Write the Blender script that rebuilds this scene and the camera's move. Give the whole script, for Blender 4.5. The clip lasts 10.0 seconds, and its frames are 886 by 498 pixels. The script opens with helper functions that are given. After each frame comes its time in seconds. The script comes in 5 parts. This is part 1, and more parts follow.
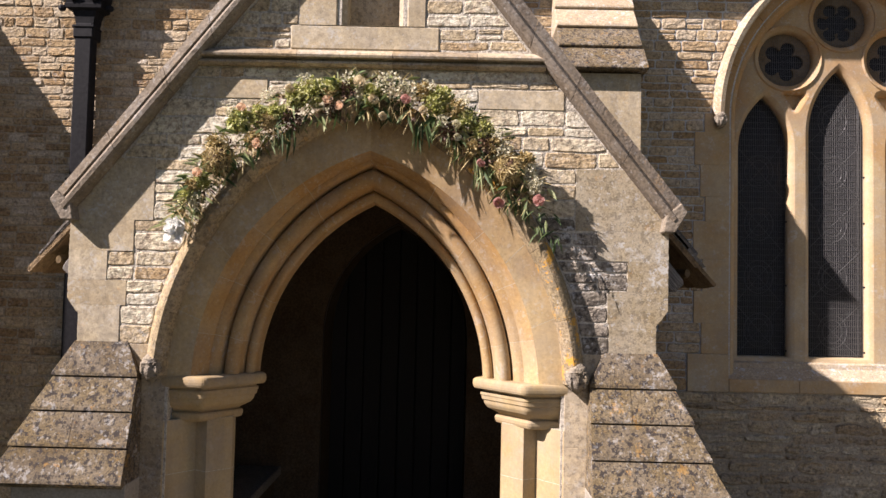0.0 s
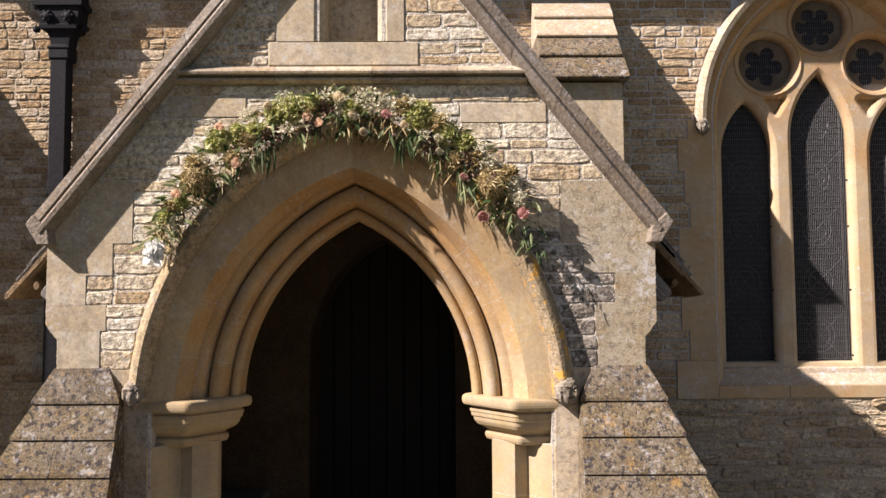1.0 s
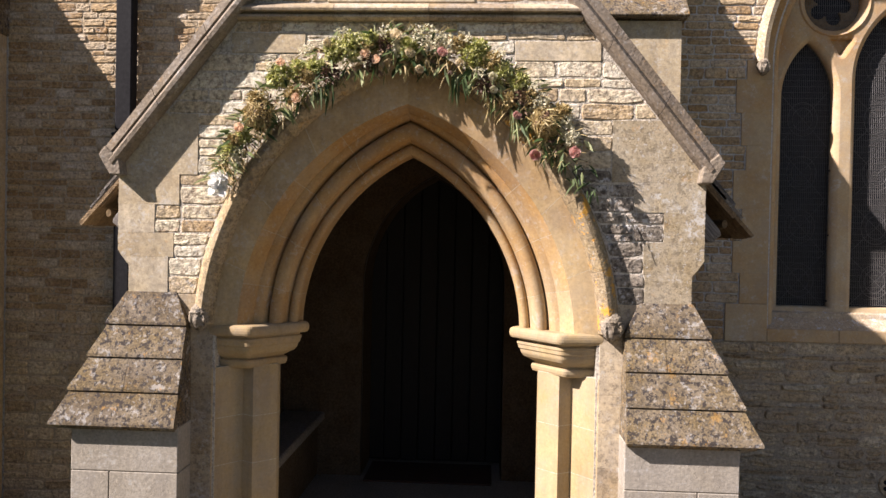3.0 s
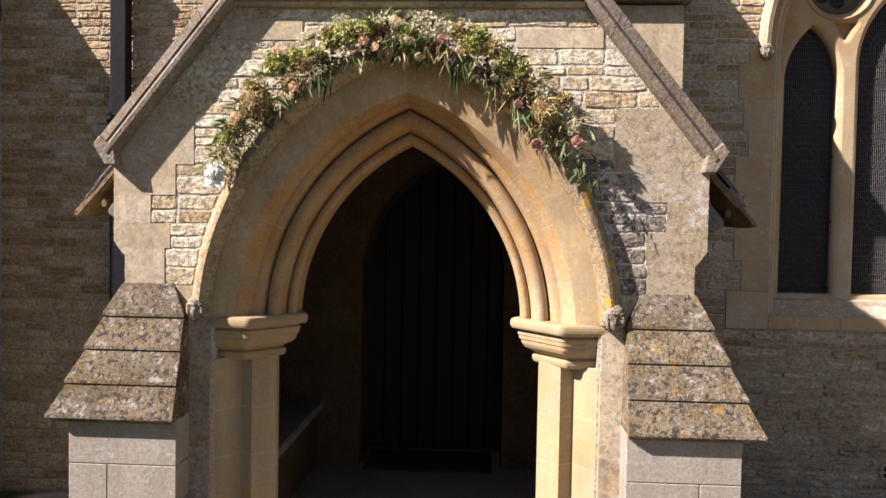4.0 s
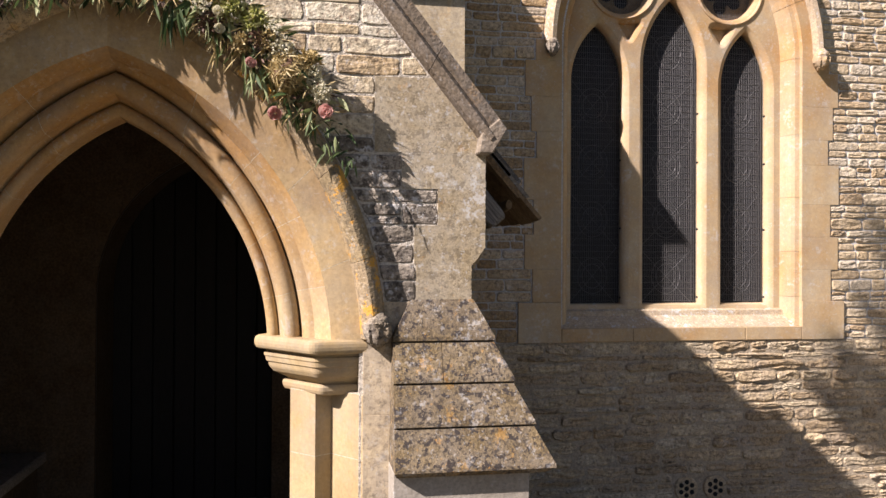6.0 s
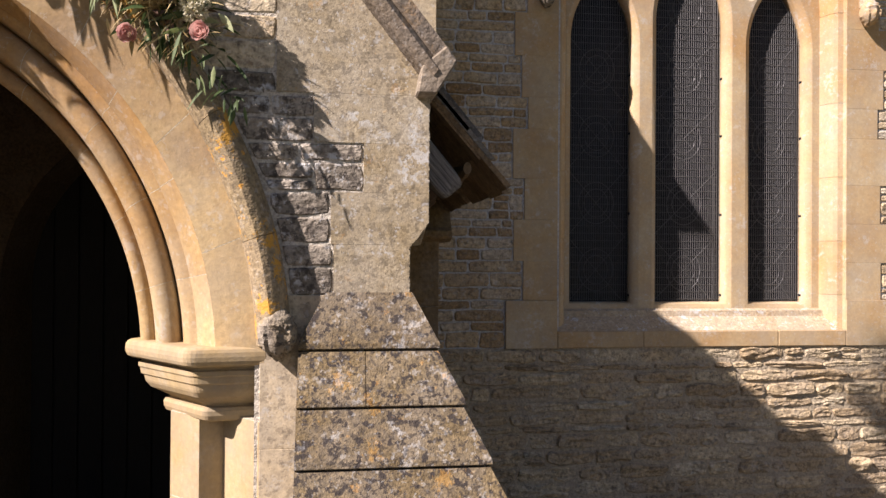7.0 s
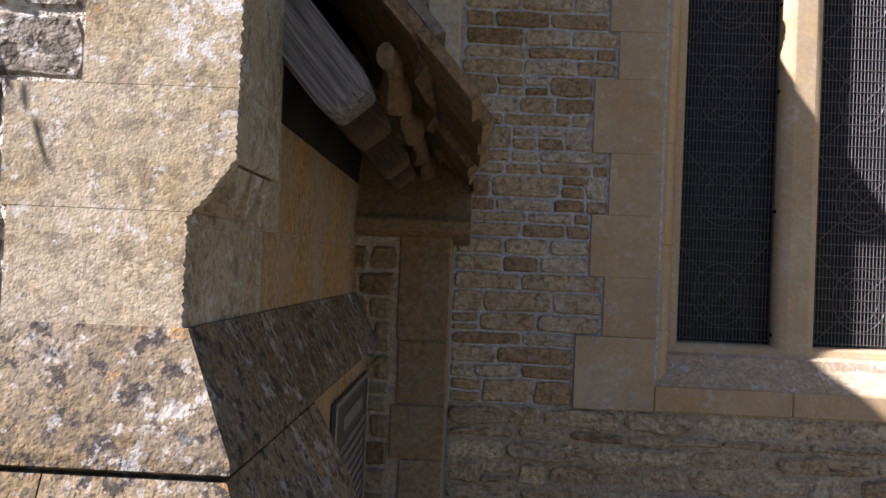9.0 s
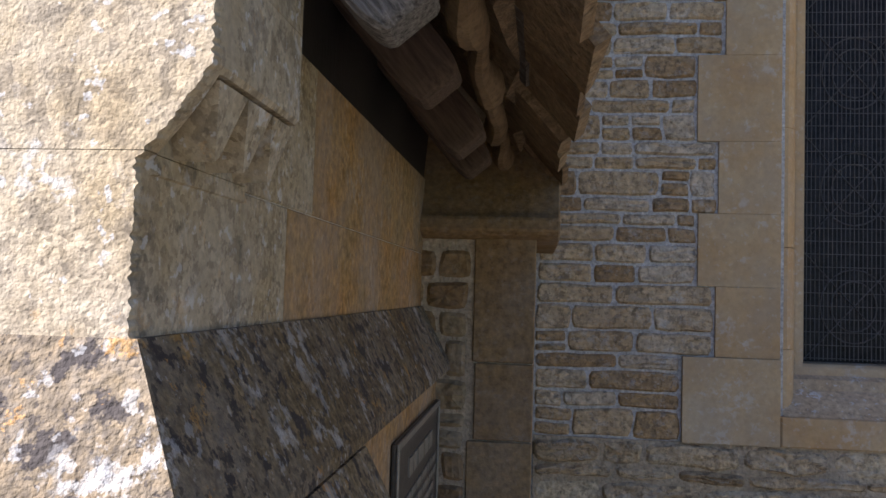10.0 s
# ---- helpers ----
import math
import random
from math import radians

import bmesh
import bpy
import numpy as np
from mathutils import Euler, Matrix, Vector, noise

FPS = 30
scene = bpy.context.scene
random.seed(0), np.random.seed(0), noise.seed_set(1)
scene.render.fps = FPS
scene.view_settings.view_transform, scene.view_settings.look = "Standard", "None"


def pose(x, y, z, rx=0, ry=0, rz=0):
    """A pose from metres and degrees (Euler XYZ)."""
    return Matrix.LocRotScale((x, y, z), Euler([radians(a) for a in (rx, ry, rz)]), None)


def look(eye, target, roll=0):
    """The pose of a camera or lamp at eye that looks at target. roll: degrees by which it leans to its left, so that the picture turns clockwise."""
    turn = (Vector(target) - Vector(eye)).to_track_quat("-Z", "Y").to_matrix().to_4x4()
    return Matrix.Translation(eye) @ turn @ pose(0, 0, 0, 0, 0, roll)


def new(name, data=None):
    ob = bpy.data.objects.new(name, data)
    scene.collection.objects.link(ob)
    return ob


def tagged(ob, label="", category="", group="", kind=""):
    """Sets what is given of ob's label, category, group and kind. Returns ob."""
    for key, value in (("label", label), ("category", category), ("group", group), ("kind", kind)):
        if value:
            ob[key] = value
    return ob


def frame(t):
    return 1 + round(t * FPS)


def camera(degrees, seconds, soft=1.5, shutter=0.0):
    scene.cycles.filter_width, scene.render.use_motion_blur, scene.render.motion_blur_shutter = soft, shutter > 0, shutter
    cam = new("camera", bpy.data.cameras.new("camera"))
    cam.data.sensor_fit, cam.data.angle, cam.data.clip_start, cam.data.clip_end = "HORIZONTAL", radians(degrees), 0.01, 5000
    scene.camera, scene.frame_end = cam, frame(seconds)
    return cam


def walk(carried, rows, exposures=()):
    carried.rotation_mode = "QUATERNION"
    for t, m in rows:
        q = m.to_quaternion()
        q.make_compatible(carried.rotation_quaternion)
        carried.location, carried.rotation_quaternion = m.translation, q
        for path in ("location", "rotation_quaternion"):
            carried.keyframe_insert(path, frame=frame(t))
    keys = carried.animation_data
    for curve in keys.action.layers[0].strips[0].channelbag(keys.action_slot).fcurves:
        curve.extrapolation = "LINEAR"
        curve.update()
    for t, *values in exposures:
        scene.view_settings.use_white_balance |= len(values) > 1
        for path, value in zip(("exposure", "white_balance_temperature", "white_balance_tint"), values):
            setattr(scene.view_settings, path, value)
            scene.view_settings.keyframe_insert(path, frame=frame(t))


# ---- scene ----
cam = camera(57.7, 10.0)
PATH = [
    (0, (0.043, 0.106, 2.037), (0.022, 2.104, 2.135), 1.3),
    (0.5, (0.049, 0.142, 2.044), (0.053, 2.139, 2.151), 0.7),
    (1, (0.052, 0.157, 2.067), (0.064, 2.153, 2.191), -0.3),
    (1.5, (0.036, 0.103, 2.067), (0.025, 2.087, 2.321), -0.3),
    (2, (0.057, 0.043, 2.052), (0.012, 2.023, 2.329), 0.6),
    (2.5, (0.059, 0.044, 2.043), (-0.057, 2.039, 2.136), 1.0),
    (2.7, (0.06, 0.032, 2.04), (-0.057, 2.028, 2.075), 1.0),
    (3.8, (0.037, 0.075, 2.093), (-0.072, 2.069, 1.98), 1.7),
    (4, (0.041, 0.089, 2.094), (-0.069, 2.085, 2.02), 1.0),
    (4.5, (0.043, 0.102, 2.107), (0.007, 2.101, 2.145), -0.7),
    (5, (0.088, 0.209, 2.095), (0.186, 2.207, 2.107), -0.8),
    (5.5, (0.158, 0.538, 2.017), (0.386, 2.524, 2.084), -0.3),
    (6, (0.401, 0.903, 1.914), (0.745, 2.873, 1.926), 0.3),
    (6.2, (0.517, 1.085, 1.909), (0.849, 3.057, 1.913), 1.5),
    (7.3, (0.996, 2.008, 1.822), (1.266, 3.99, 1.838), 0.1),
    (7.5, (1.075, 2.146, 1.849), (1.308, 4.132, 1.86), 0.9),
    (8, (1.225, 2.6, 1.829), (1.407, 4.588, 1.944), 0.4),
    (8.5, (1.401, 3.022, 1.813), (1.555, 5.015, 1.891), 0.8),
    (9, (1.533, 3.373, 1.807), (1.477, 5.372, 1.854), 2.5),
    (9.5, (1.514, 3.649, 1.79), (1.382, 5.644, 1.858), 2.0),
    (10, (1.489, 3.821, 1.758), (1.255, 5.804, 1.86), 1.7),
]
walk(cam, [(t, look(eye, target, roll)) for t, eye, target, roll in PATH],
     exposures=[(0, 1.37, 6080, 21), (1.0, 1.38, 6080, 21), (2.5, 1.48, 6100, 20), (4.5, 1.53, 6120, 20), (5.5, 1.38, 6080, 21), (6.2, 1.33, 6080, 21), (7.5, 1.37, 6180, 22), (8.5, 1.55, 5980, 22), (9.5, 2.05, 5440, 20), (10, 2.24, 5380, 19)])

# ---- world, sun ----
SUN = Vector((2.2, 1.0, -1.9)).normalized()          # the way that sunlight travels
world = bpy.data.worlds.new("world")
scene.world = world
world.use_nodes = True
wn = world.node_tree.nodes
sky = wn.new("ShaderNodeTexSky")
sky.sky_type, sky.sun_disc = "NISHITA", False
sky.sun_elevation, sky.sun_rotation = math.asin(-SUN.z), math.atan2(-SUN.x, -SUN.y)
sky.dust_density = 1.5
world.node_tree.links.new(sky.outputs[0], wn["Background"].inputs[0])
wn["Background"].inputs[1].default_value = 0.034
sun = new("sun", bpy.data.lights.new("sun", "SUN"))
sun.data.energy, sun.data.angle, sun.data.color = 4.82, radians(0.55), (1.0, 0.89, 0.75)
sun.matrix_world = look((-8, -4, 8), Vector((-8, -4, 8)) + SUN)

# ---- sizes of the place ----
F = 4.46          # porch front plane
W = 6.83          # church wall plane
CX = -0.41        # porch axis
GROUND = -0.35
SPRING = 1.48     # springing of the porch arch
OFF = 0.53        # centres of the arch lie this far past the axis
WX, WS, WOFF = 3.39, 3.52, 0.338   # church window: axis, springing, centre offset
PITCH = 1.257     # rise of the porch gable per metre


# ---- materials ----
def nodes_of(name):
    m = bpy.data.materials.new(name)
    m.use_nodes = True
    t = m.node_tree
    return m, t, t.nodes["Principled BSDF"]


def ramp(t, src, stops):
    r = t.nodes.new("ShaderNodeValToRGB")
    e = r.color_ramp.elements
    while len(e) < len(stops):
        e.new(0.5)
    for el, (p, c) in zip(e, stops):
        el.position, el.color = p, (*c, 1) if len(c) == 3 else c
    t.links.new(src, r.inputs[0])
    return r.outputs[0]


def tex(t, kind, scale, detail=4.0, rough=0.6, vec=None, stretch=None, dist=0.0):
    n = t.nodes.new(kind)
    n.inputs["Scale"].default_value = scale
    if "Detail" in n.inputs:
        n.inputs["Detail"].default_value = detail
        n.inputs["Roughness"].default_value = rough
    if "Distortion" in n.inputs:
        n.inputs["Distortion"].default_value = dist
    if vec is not None:
        if stretch:
            mp = t.nodes.new("ShaderNodeMapping")
            mp.inputs["Scale"].default_value = stretch
            t.links.new(vec, mp.inputs[0])
            vec = mp.outputs[0]
        t.links.new(vec, n.inputs["Vector"])
    return n


def mix(t, fac, a, b, mode="MIX"):
    n = t.nodes.new("ShaderNodeMix")
    n.data_type, n.blend_type = "RGBA", mode
    for src, sock in ((fac, n.inputs[0]), (a, n.inputs[6]), (b, n.inputs[7])):
        if isinstance(src, (int, float)):
            sock.default_value = src
        elif isinstance(src, tuple):
            sock.default_value = (*src, 1)
        else:
            t.links.new(src, sock)
    return n.outputs[2]


def calc(t, op, a, b=0.0, c=0.0):
    n = t.nodes.new("ShaderNodeMath")
    n.operation = op
    for src, sock in zip((a, b, c), n.inputs):
        if isinstance(src, (int, float)):
            sock.default_value = src
        else:
            t.links.new(src, sock)
    return n.outputs[0]


def spots(t, pos, scale, lo, hi, detail=5.0, rough=0.65, stretch=None):
    """A mask of patches."""
    n = tex(t, "ShaderNodeTexNoise", scale, detail, rough, pos, stretch)
    r = t.nodes.new("ShaderNodeMapRange")
    r.inputs[1].default_value, r.inputs[2].default_value = lo, hi
    t.links.new(n.outputs[0], r.inputs[0])
    return r.outputs[0]


def stone(name, tones, fine=60.0, bump=0.35, pits=0.0, white=0.0, orange=0.0, dark=0.0, grey=0.0, rough=0.9, streak=0.0, spread=0.5, grit=0.012, blotch=3.0, crust=0.0, contrast=0.7, granule=0.0, cell=105.0, rug=0.0, iron=None):
    """Limestone: tones from piece to piece and in blotches, with lichens and soot as asked."""
    m, t, b = nodes_of(name)
    pos = t.nodes.new("ShaderNodeNewGeometry").outputs["Position"]
    info = t.nodes.new("ShaderNodeObjectInfo").outputs["Random"]
    isl = t.nodes.new("ShaderNodeNewGeometry").outputs["Random Per Island"]
    both = calc(t, "FRACT", calc(t, "ADD", info, calc(t, "MULTIPLY", isl, 7.31)))
    big = tex(t, "ShaderNodeTexNoise", blotch, 6, 0.66, pos).outputs[0]
    f = calc(t, "ADD", calc(t, "MULTIPLY", both, spread), calc(t, "MULTIPLY", big, 1.0 - spread * 0.4))
    f = calc(t, "SUBTRACT", f, spread * 0.3)
    n = len(tones)
    col = ramp(t, f, [(0.2 + 0.6 * i / max(1, n - 1), c) for i, c in enumerate(tones)])
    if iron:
        # iron staining, on the arch band also painted shade, growing between two heights, in uneven runs
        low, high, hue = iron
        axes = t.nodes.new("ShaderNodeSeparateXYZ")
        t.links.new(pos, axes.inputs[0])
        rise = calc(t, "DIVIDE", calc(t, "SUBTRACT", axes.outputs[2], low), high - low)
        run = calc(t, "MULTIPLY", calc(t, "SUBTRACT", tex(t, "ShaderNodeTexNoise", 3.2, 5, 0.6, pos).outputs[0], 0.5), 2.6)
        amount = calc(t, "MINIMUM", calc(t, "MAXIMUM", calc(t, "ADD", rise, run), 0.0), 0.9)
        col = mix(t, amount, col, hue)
    grain = tex(t, "ShaderNodeTexNoise", fine, 3, 0.62, pos).outputs[0]
    col = mix(t, contrast, col, ramp(t, grain, [(0.3, (0.25, 0.24, 0.23)), (0.5, (0.5, 0.5, 0.5)), (0.7, (0.77, 0.75, 0.73))]), "OVERLAY")
    if granule:
        warp = t.nodes.new("ShaderNodeMix")
        warp.data_type = "VECTOR"
        warp.inputs[0].default_value = 0.012
        t.links.new(pos, warp.inputs[4])
        t.links.new(tex(t, "ShaderNodeTexNoise", 30, 4, 0.7, pos).outputs["Color"], warp.inputs[5])
        vo = tex(t, "ShaderNodeTexVoronoi", cell, 0.0, vec=warp.outputs[1])
        pick = t.nodes.new("ShaderNodeSeparateColor")
        t.links.new(vo.outputs["Color"], pick.inputs[0])
        col = mix(t, calc(t, "MULTIPLY", spots(t, pos, 11.0, 0.38, 0.6), granule), col, ramp(t, pick.outputs[0], [(0.0, (0.18, 0.165, 0.14)), (0.3, (0.43, 0.42, 0.40)), (0.7, (0.50, 0.495, 0.485)), (1.0, (0.70, 0.70, 0.70))]), "OVERLAY")
    if streak:
        col = mix(t, calc(t, "MULTIPLY", spots(t, pos, 2.2, 0.45, 0.7, 6, 0.7, (3.0, 3.0, 0.35)), streak), col, (0.06, 0.052, 0.045))
    if grey:
        col = mix(t, calc(t, "MULTIPLY", spots(t, pos, 4.5, 0.42, 0.62, 8, 0.72), grey), col, (0.26, 0.24, 0.22))
    if dark:
        col = mix(t, calc(t, "MULTIPLY", spots(t, pos, 30.0, 0.55, 0.59, 4, 0.64), dark), col, (0.045, 0.038, 0.034))
        col = mix(t, calc(t, "MULTIPLY", spots(t, pos, 62.0, 0.57, 0.61, 3, 0.6), dark * 0.8), col, (0.05, 0.042, 0.036))
    if white:
        col = mix(t, calc(t, "MULTIPLY", calc(t, "MULTIPLY", spots(t, pos, 8.0, 0.55, 0.64, 5, 0.65), spots(t, pos, 38.0, 0.50, 0.54, 4, 0.62)), white), col, (0.50, 0.505, 0.50))
        col = mix(t, calc(t, "MULTIPLY", spots(t, pos, 45.0, 0.62, 0.65, 3, 0.6), white * 0.8), col, (0.46, 0.46, 0.45))
    if crust:
        col = mix(t, calc(t, "MULTIPLY", calc(t, "MULTIPLY", spots(t, pos, 8.5, 0.60, 0.64, 6, 0.7), spots(t, pos, 42.0, 0.45, 0.49, 4, 0.62)), crust), col, (0.52, 0.515, 0.50))
    if orange:
        col = mix(t, calc(t, "MULTIPLY", spots(t, pos, 6.5, 0.60 if orange < 1 else 0.555, 0.625 if orange < 1 else 0.58, 10, 0.78), min(1.0, orange)), col, (0.50, 0.27, 0.05))
        col = mix(t, calc(t, "MULTIPLY", spots(t, pos, 19.0, 0.635, 0.655, 7, 0.7), min(1.0, orange)), col, (0.52, 0.27, 0.06))
    t.links.new(col, b.inputs["Base Color"])
    b.inputs["Roughness"].default_value = rough
    b.inputs["Specular IOR Level"].default_value = 0.2
    h = tex(t, "ShaderNodeTexNoise", fine * 0.9, 2, 0.55, pos).outputs[0]
    if pits:
        v = tex(t, "ShaderNodeTexVoronoi", fine * 0.7, 0.0, vec=pos).outputs[0]
        h = calc(t, "ADD", h, calc(t, "MULTIPLY", calc(t, "MINIMUM", v, 0.35), pits * 0.9))
    if granule:
        h = calc(t, "SUBTRACT", h, calc(t, "MULTIPLY", calc(t, "MINIMUM", vo.outputs["Distance"], 0.75), granule * 0.55))
    bp = t.nodes.new("ShaderNodeBump")
    bp.inputs["Strength"].default_value, bp.inputs["Distance"].default_value = bump, grit
    t.links.new(h, bp.inputs["Height"])
    if rug:
        br = t.nodes.new("ShaderNodeBump")
        br.inputs["Strength"].default_value, br.inputs["Distance"].default_value = 1.0, rug
        t.links.new(tex(t, "ShaderNodeTexNoise", 21, 6, 0.62, pos, (1.0, 1.0, 1.5)).outputs[0], br.inputs["Height"])
        t.links.new(br.outputs[0], bp.inputs["Normal"])
    g2 = tex(t, "ShaderNodeTexNoise", fine * 2.6, 2, 0.55, pos).outputs[0]
    bq = t.nodes.new("ShaderNodeBump")
    bq.inputs["Strength"].default_value, bq.inputs["Distance"].default_value = min(1.0, bump * 0.9), 0.004
    t.links.new(g2, bq.inputs["Height"])
    t.links.new(bp.outputs[0], bq.inputs["Normal"])
    t.links.new(bq.outputs[0], b.inputs["Normal"])
    return m


def plain(name, a, b_, scale=20.0, rough=0.6, metal=0.0, bump=0.2, stretch=None, dist=0.004, spec=0.4, lean=0.0):
    """Two tones in fine noise."""
    m, t, b = nodes_of(name)
    pos = t.nodes.new("ShaderNodeNewGeometry").outputs["Position"]
    if lean:
        turn = t.nodes.new("ShaderNodeMapping")
        turn.inputs["Rotation"].default_value = (0, lean, 0)
        t.links.new(pos, turn.inputs[0])
        pos = turn.outputs[0]
    n = tex(t, "ShaderNodeTexNoise", scale, 6, 0.65, pos, stretch).outputs[0]
    t.links.new(ramp(t, n, [(0.3, a), (0.7, b_)]), b.inputs["Base Color"])
    b.inputs["Roughness"].default_value, b.inputs["Metallic"].default_value = rough, metal
    b.inputs["Specular IOR Level"].default_value = spec
    bp = t.nodes.new("ShaderNodeBump")
    bp.inputs["Strength"].default_value, bp.inputs["Distance"].default_value = bump, dist
    t.links.new(n, bp.inputs["Height"])
    t.links.new(bp.outputs[0], b.inputs["Normal"])
    return m


ASHLAR = stone("ashlar", [(0.37, 0.28, 0.155), (0.45, 0.375, 0.25), (0.51, 0.45, 0.345)], grey=0.25, white=0.45, orange=0.2, dark=0.25, pits=0.4, bump=0.35, spread=0.3, contrast=0.4, granule=0.2, cell=160, grit=0.003, streak=0.3, blotch=5.0)
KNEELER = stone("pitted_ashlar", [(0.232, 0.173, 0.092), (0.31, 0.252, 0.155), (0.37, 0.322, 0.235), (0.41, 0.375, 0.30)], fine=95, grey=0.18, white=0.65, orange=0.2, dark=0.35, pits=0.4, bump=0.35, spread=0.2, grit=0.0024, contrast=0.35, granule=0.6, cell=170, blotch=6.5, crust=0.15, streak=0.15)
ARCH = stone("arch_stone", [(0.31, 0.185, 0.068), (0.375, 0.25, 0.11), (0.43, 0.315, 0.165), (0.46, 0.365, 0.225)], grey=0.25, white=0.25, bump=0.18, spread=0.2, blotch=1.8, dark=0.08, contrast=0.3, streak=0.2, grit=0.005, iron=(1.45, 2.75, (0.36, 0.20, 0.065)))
# the garland's shade is put into this iron stain, browner towards the apex
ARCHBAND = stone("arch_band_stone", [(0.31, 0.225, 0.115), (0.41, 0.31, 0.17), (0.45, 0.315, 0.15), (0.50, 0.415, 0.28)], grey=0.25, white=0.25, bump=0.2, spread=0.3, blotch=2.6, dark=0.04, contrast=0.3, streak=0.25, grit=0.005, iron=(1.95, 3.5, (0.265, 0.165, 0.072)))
LIME = stone("lime_joint", [(0.374, 0.339, 0.252), (0.432, 0.395, 0.305), (0.461, 0.430, 0.351)], fine=90, grey=0.2, bump=0.4, spread=0.0)
JAMB = stone("jamb_stone", [(0.32, 0.205, 0.085), (0.375, 0.28, 0.145), (0.42, 0.345, 0.21)], grey=0.35, bump=0.15, spread=0.4, streak=0.25, white=0.1, contrast=0.25, dark=0.06, grit=0.005)
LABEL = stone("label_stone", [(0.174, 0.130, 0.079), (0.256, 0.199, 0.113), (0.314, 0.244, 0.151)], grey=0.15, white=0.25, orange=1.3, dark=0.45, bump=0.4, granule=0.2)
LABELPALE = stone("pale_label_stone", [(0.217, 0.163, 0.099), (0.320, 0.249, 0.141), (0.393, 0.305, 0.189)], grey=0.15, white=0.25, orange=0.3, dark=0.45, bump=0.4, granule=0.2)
SETOFF = stone("setoff_stone", [(0.088, 0.063, 0.032), (0.140, 0.106, 0.057), (0.195, 0.152, 0.088)], fine=80, grey=0.3, white=0.38, orange=0.35, dark=1.0, pits=0.7, bump=0.6, spread=0.3, grit=0.0045, crust=0.4, contrast=1.0, granule=0.7, cell=150)
COPING = stone("coping_stone", [(0.125, 0.098, 0.070), (0.19, 0.156, 0.115), (0.245, 0.208, 0.16)], grey=0.35, white=0.3, dark=0.3, orange=0.15, bump=0.45)
RUBBLE = stone("rubble_stone", contrast=0.95, tones=[(0.36, 0.255, 0.135), (0.46, 0.375, 0.24), (0.54, 0.475, 0.345), (0.58, 0.54, 0.435)], fine=45, grey=0.25, white=0.45, dark=0.45, pits=0.6, bump=0.7, spread=0.55, grit=0.006, orange=0.1, rug=0.007, granule=0.4)
# white-lichened rubble with the shadow of garland and hood in its colour
SHADEDRUBBLE = stone("shaded_rubble", contrast=1.0, tones=[(0.17, 0.15, 0.12), (0.25, 0.22, 0.18), (0.33, 0.295, 0.24)], fine=45, grey=0.2, white=0.9, dark=0.7, pits=0.6, bump=0.8, spread=0.6, grit=0.006, rug=0.01, granule=0.4, crust=0.6)
WALLST = stone("wall_stone", [(0.265, 0.172, 0.082), (0.36, 0.255, 0.136), (0.445, 0.342, 0.208), (0.48, 0.41, 0.31)], contrast=0.65, fine=42, grey=0.2, white=0.3, dark=0.4, pits=0.7, bump=1.0, spread=0.55, grit=0.007, rug=0.014)
EASTST = stone("east_wall_stone", [(0.36, 0.265, 0.155), (0.44, 0.345, 0.215), (0.50, 0.41, 0.275), (0.52, 0.45, 0.34)], contrast=0.55, fine=42, grey=0.2, white=0.3, dark=0.3, pits=0.7, bump=0.9, spread=0.6, grit=0.007, rug=0.014)
LOWST = stone("low_wall_stone", contrast=0.65, tones=[(0.33, 0.25, 0.15), (0.42, 0.325, 0.20), (0.48, 0.385, 0.245), (0.50, 0.425, 0.295)], fine=42, grey=0.3, white=0.25, dark=0.4, pits=0.7, bump=0.9, spread=0.6, grit=0.012, rug=0.02)
MORTAR = stone("mortar", [(0.40, 0.365, 0.30), (0.49, 0.455, 0.385), (0.56, 0.525, 0.455)], fine=90, grey=0.3, dark=0.35, bump=0.7, spread=0.0)
LOWMORTAR = stone("low_mortar", [(0.29, 0.24, 0.165), (0.37, 0.31, 0.22), (0.42, 0.36, 0.265)], fine=60, grey=0.3, dark=0.25, bump=0.9, spread=0.0, grit=0.012)
CHMORTAR = stone("pointing", [(0.37, 0.372, 0.370), (0.445, 0.446, 0.442), (0.49, 0.49, 0.48)], fine=90, grey=0.2, dark=0.15, bump=0.6, spread=0.0)
WINST = stone("window_stone", [(0.365, 0.222, 0.094), (0.415, 0.29, 0.150), (0.438, 0.337, 0.202), (0.463, 0.392, 0.275)], grey=0.3, white=0.35, bump=0.12, spread=0.2, streak=0.1, contrast=0.22, dark=0.05, blotch=3.4, grit=0.005, iron=(3.1, 4.9, (0.40, 0.225, 0.082)))
SILLST = stone("sill_stone", [(0.34, 0.25, 0.15), (0.42, 0.34, 0.23), (0.50, 0.44, 0.34)], grey=0.3, white=0.9, dark=0.2, bump=0.3, spread=0.2, contrast=0.7, blotch=7.0, grit=0.004)
SIDEST = stone("side_ashlar", [(0.30, 0.145, 0.037), (0.29, 0.18, 0.066), (0.225, 0.178, 0.097)], grey=0.45, white=0.15, bump=0.4, spread=0.6, blotch=6.5, granule=0.5, grit=0.005, contrast=0.8, streak=0.2)
# shade of the corner by the porch is put into this brown
BUTTST = stone("shaded_buttress_stone", [(0.165, 0.105, 0.045), (0.21, 0.145, 0.068), (0.225, 0.178, 0.105)], grey=0.25, white=0.1, bump=0.4, spread=0.6, blotch=2.0, grit=0.008)
# the porch's inner shade is put into this darker stone colour
PORCHIN = stone("shaded_porch_stone", [(0.075, 0.050, 0.028), (0.105, 0.074, 0.044), (0.125, 0.095, 0.060)], grey=0.1, bump=0.4, grit=0.006)
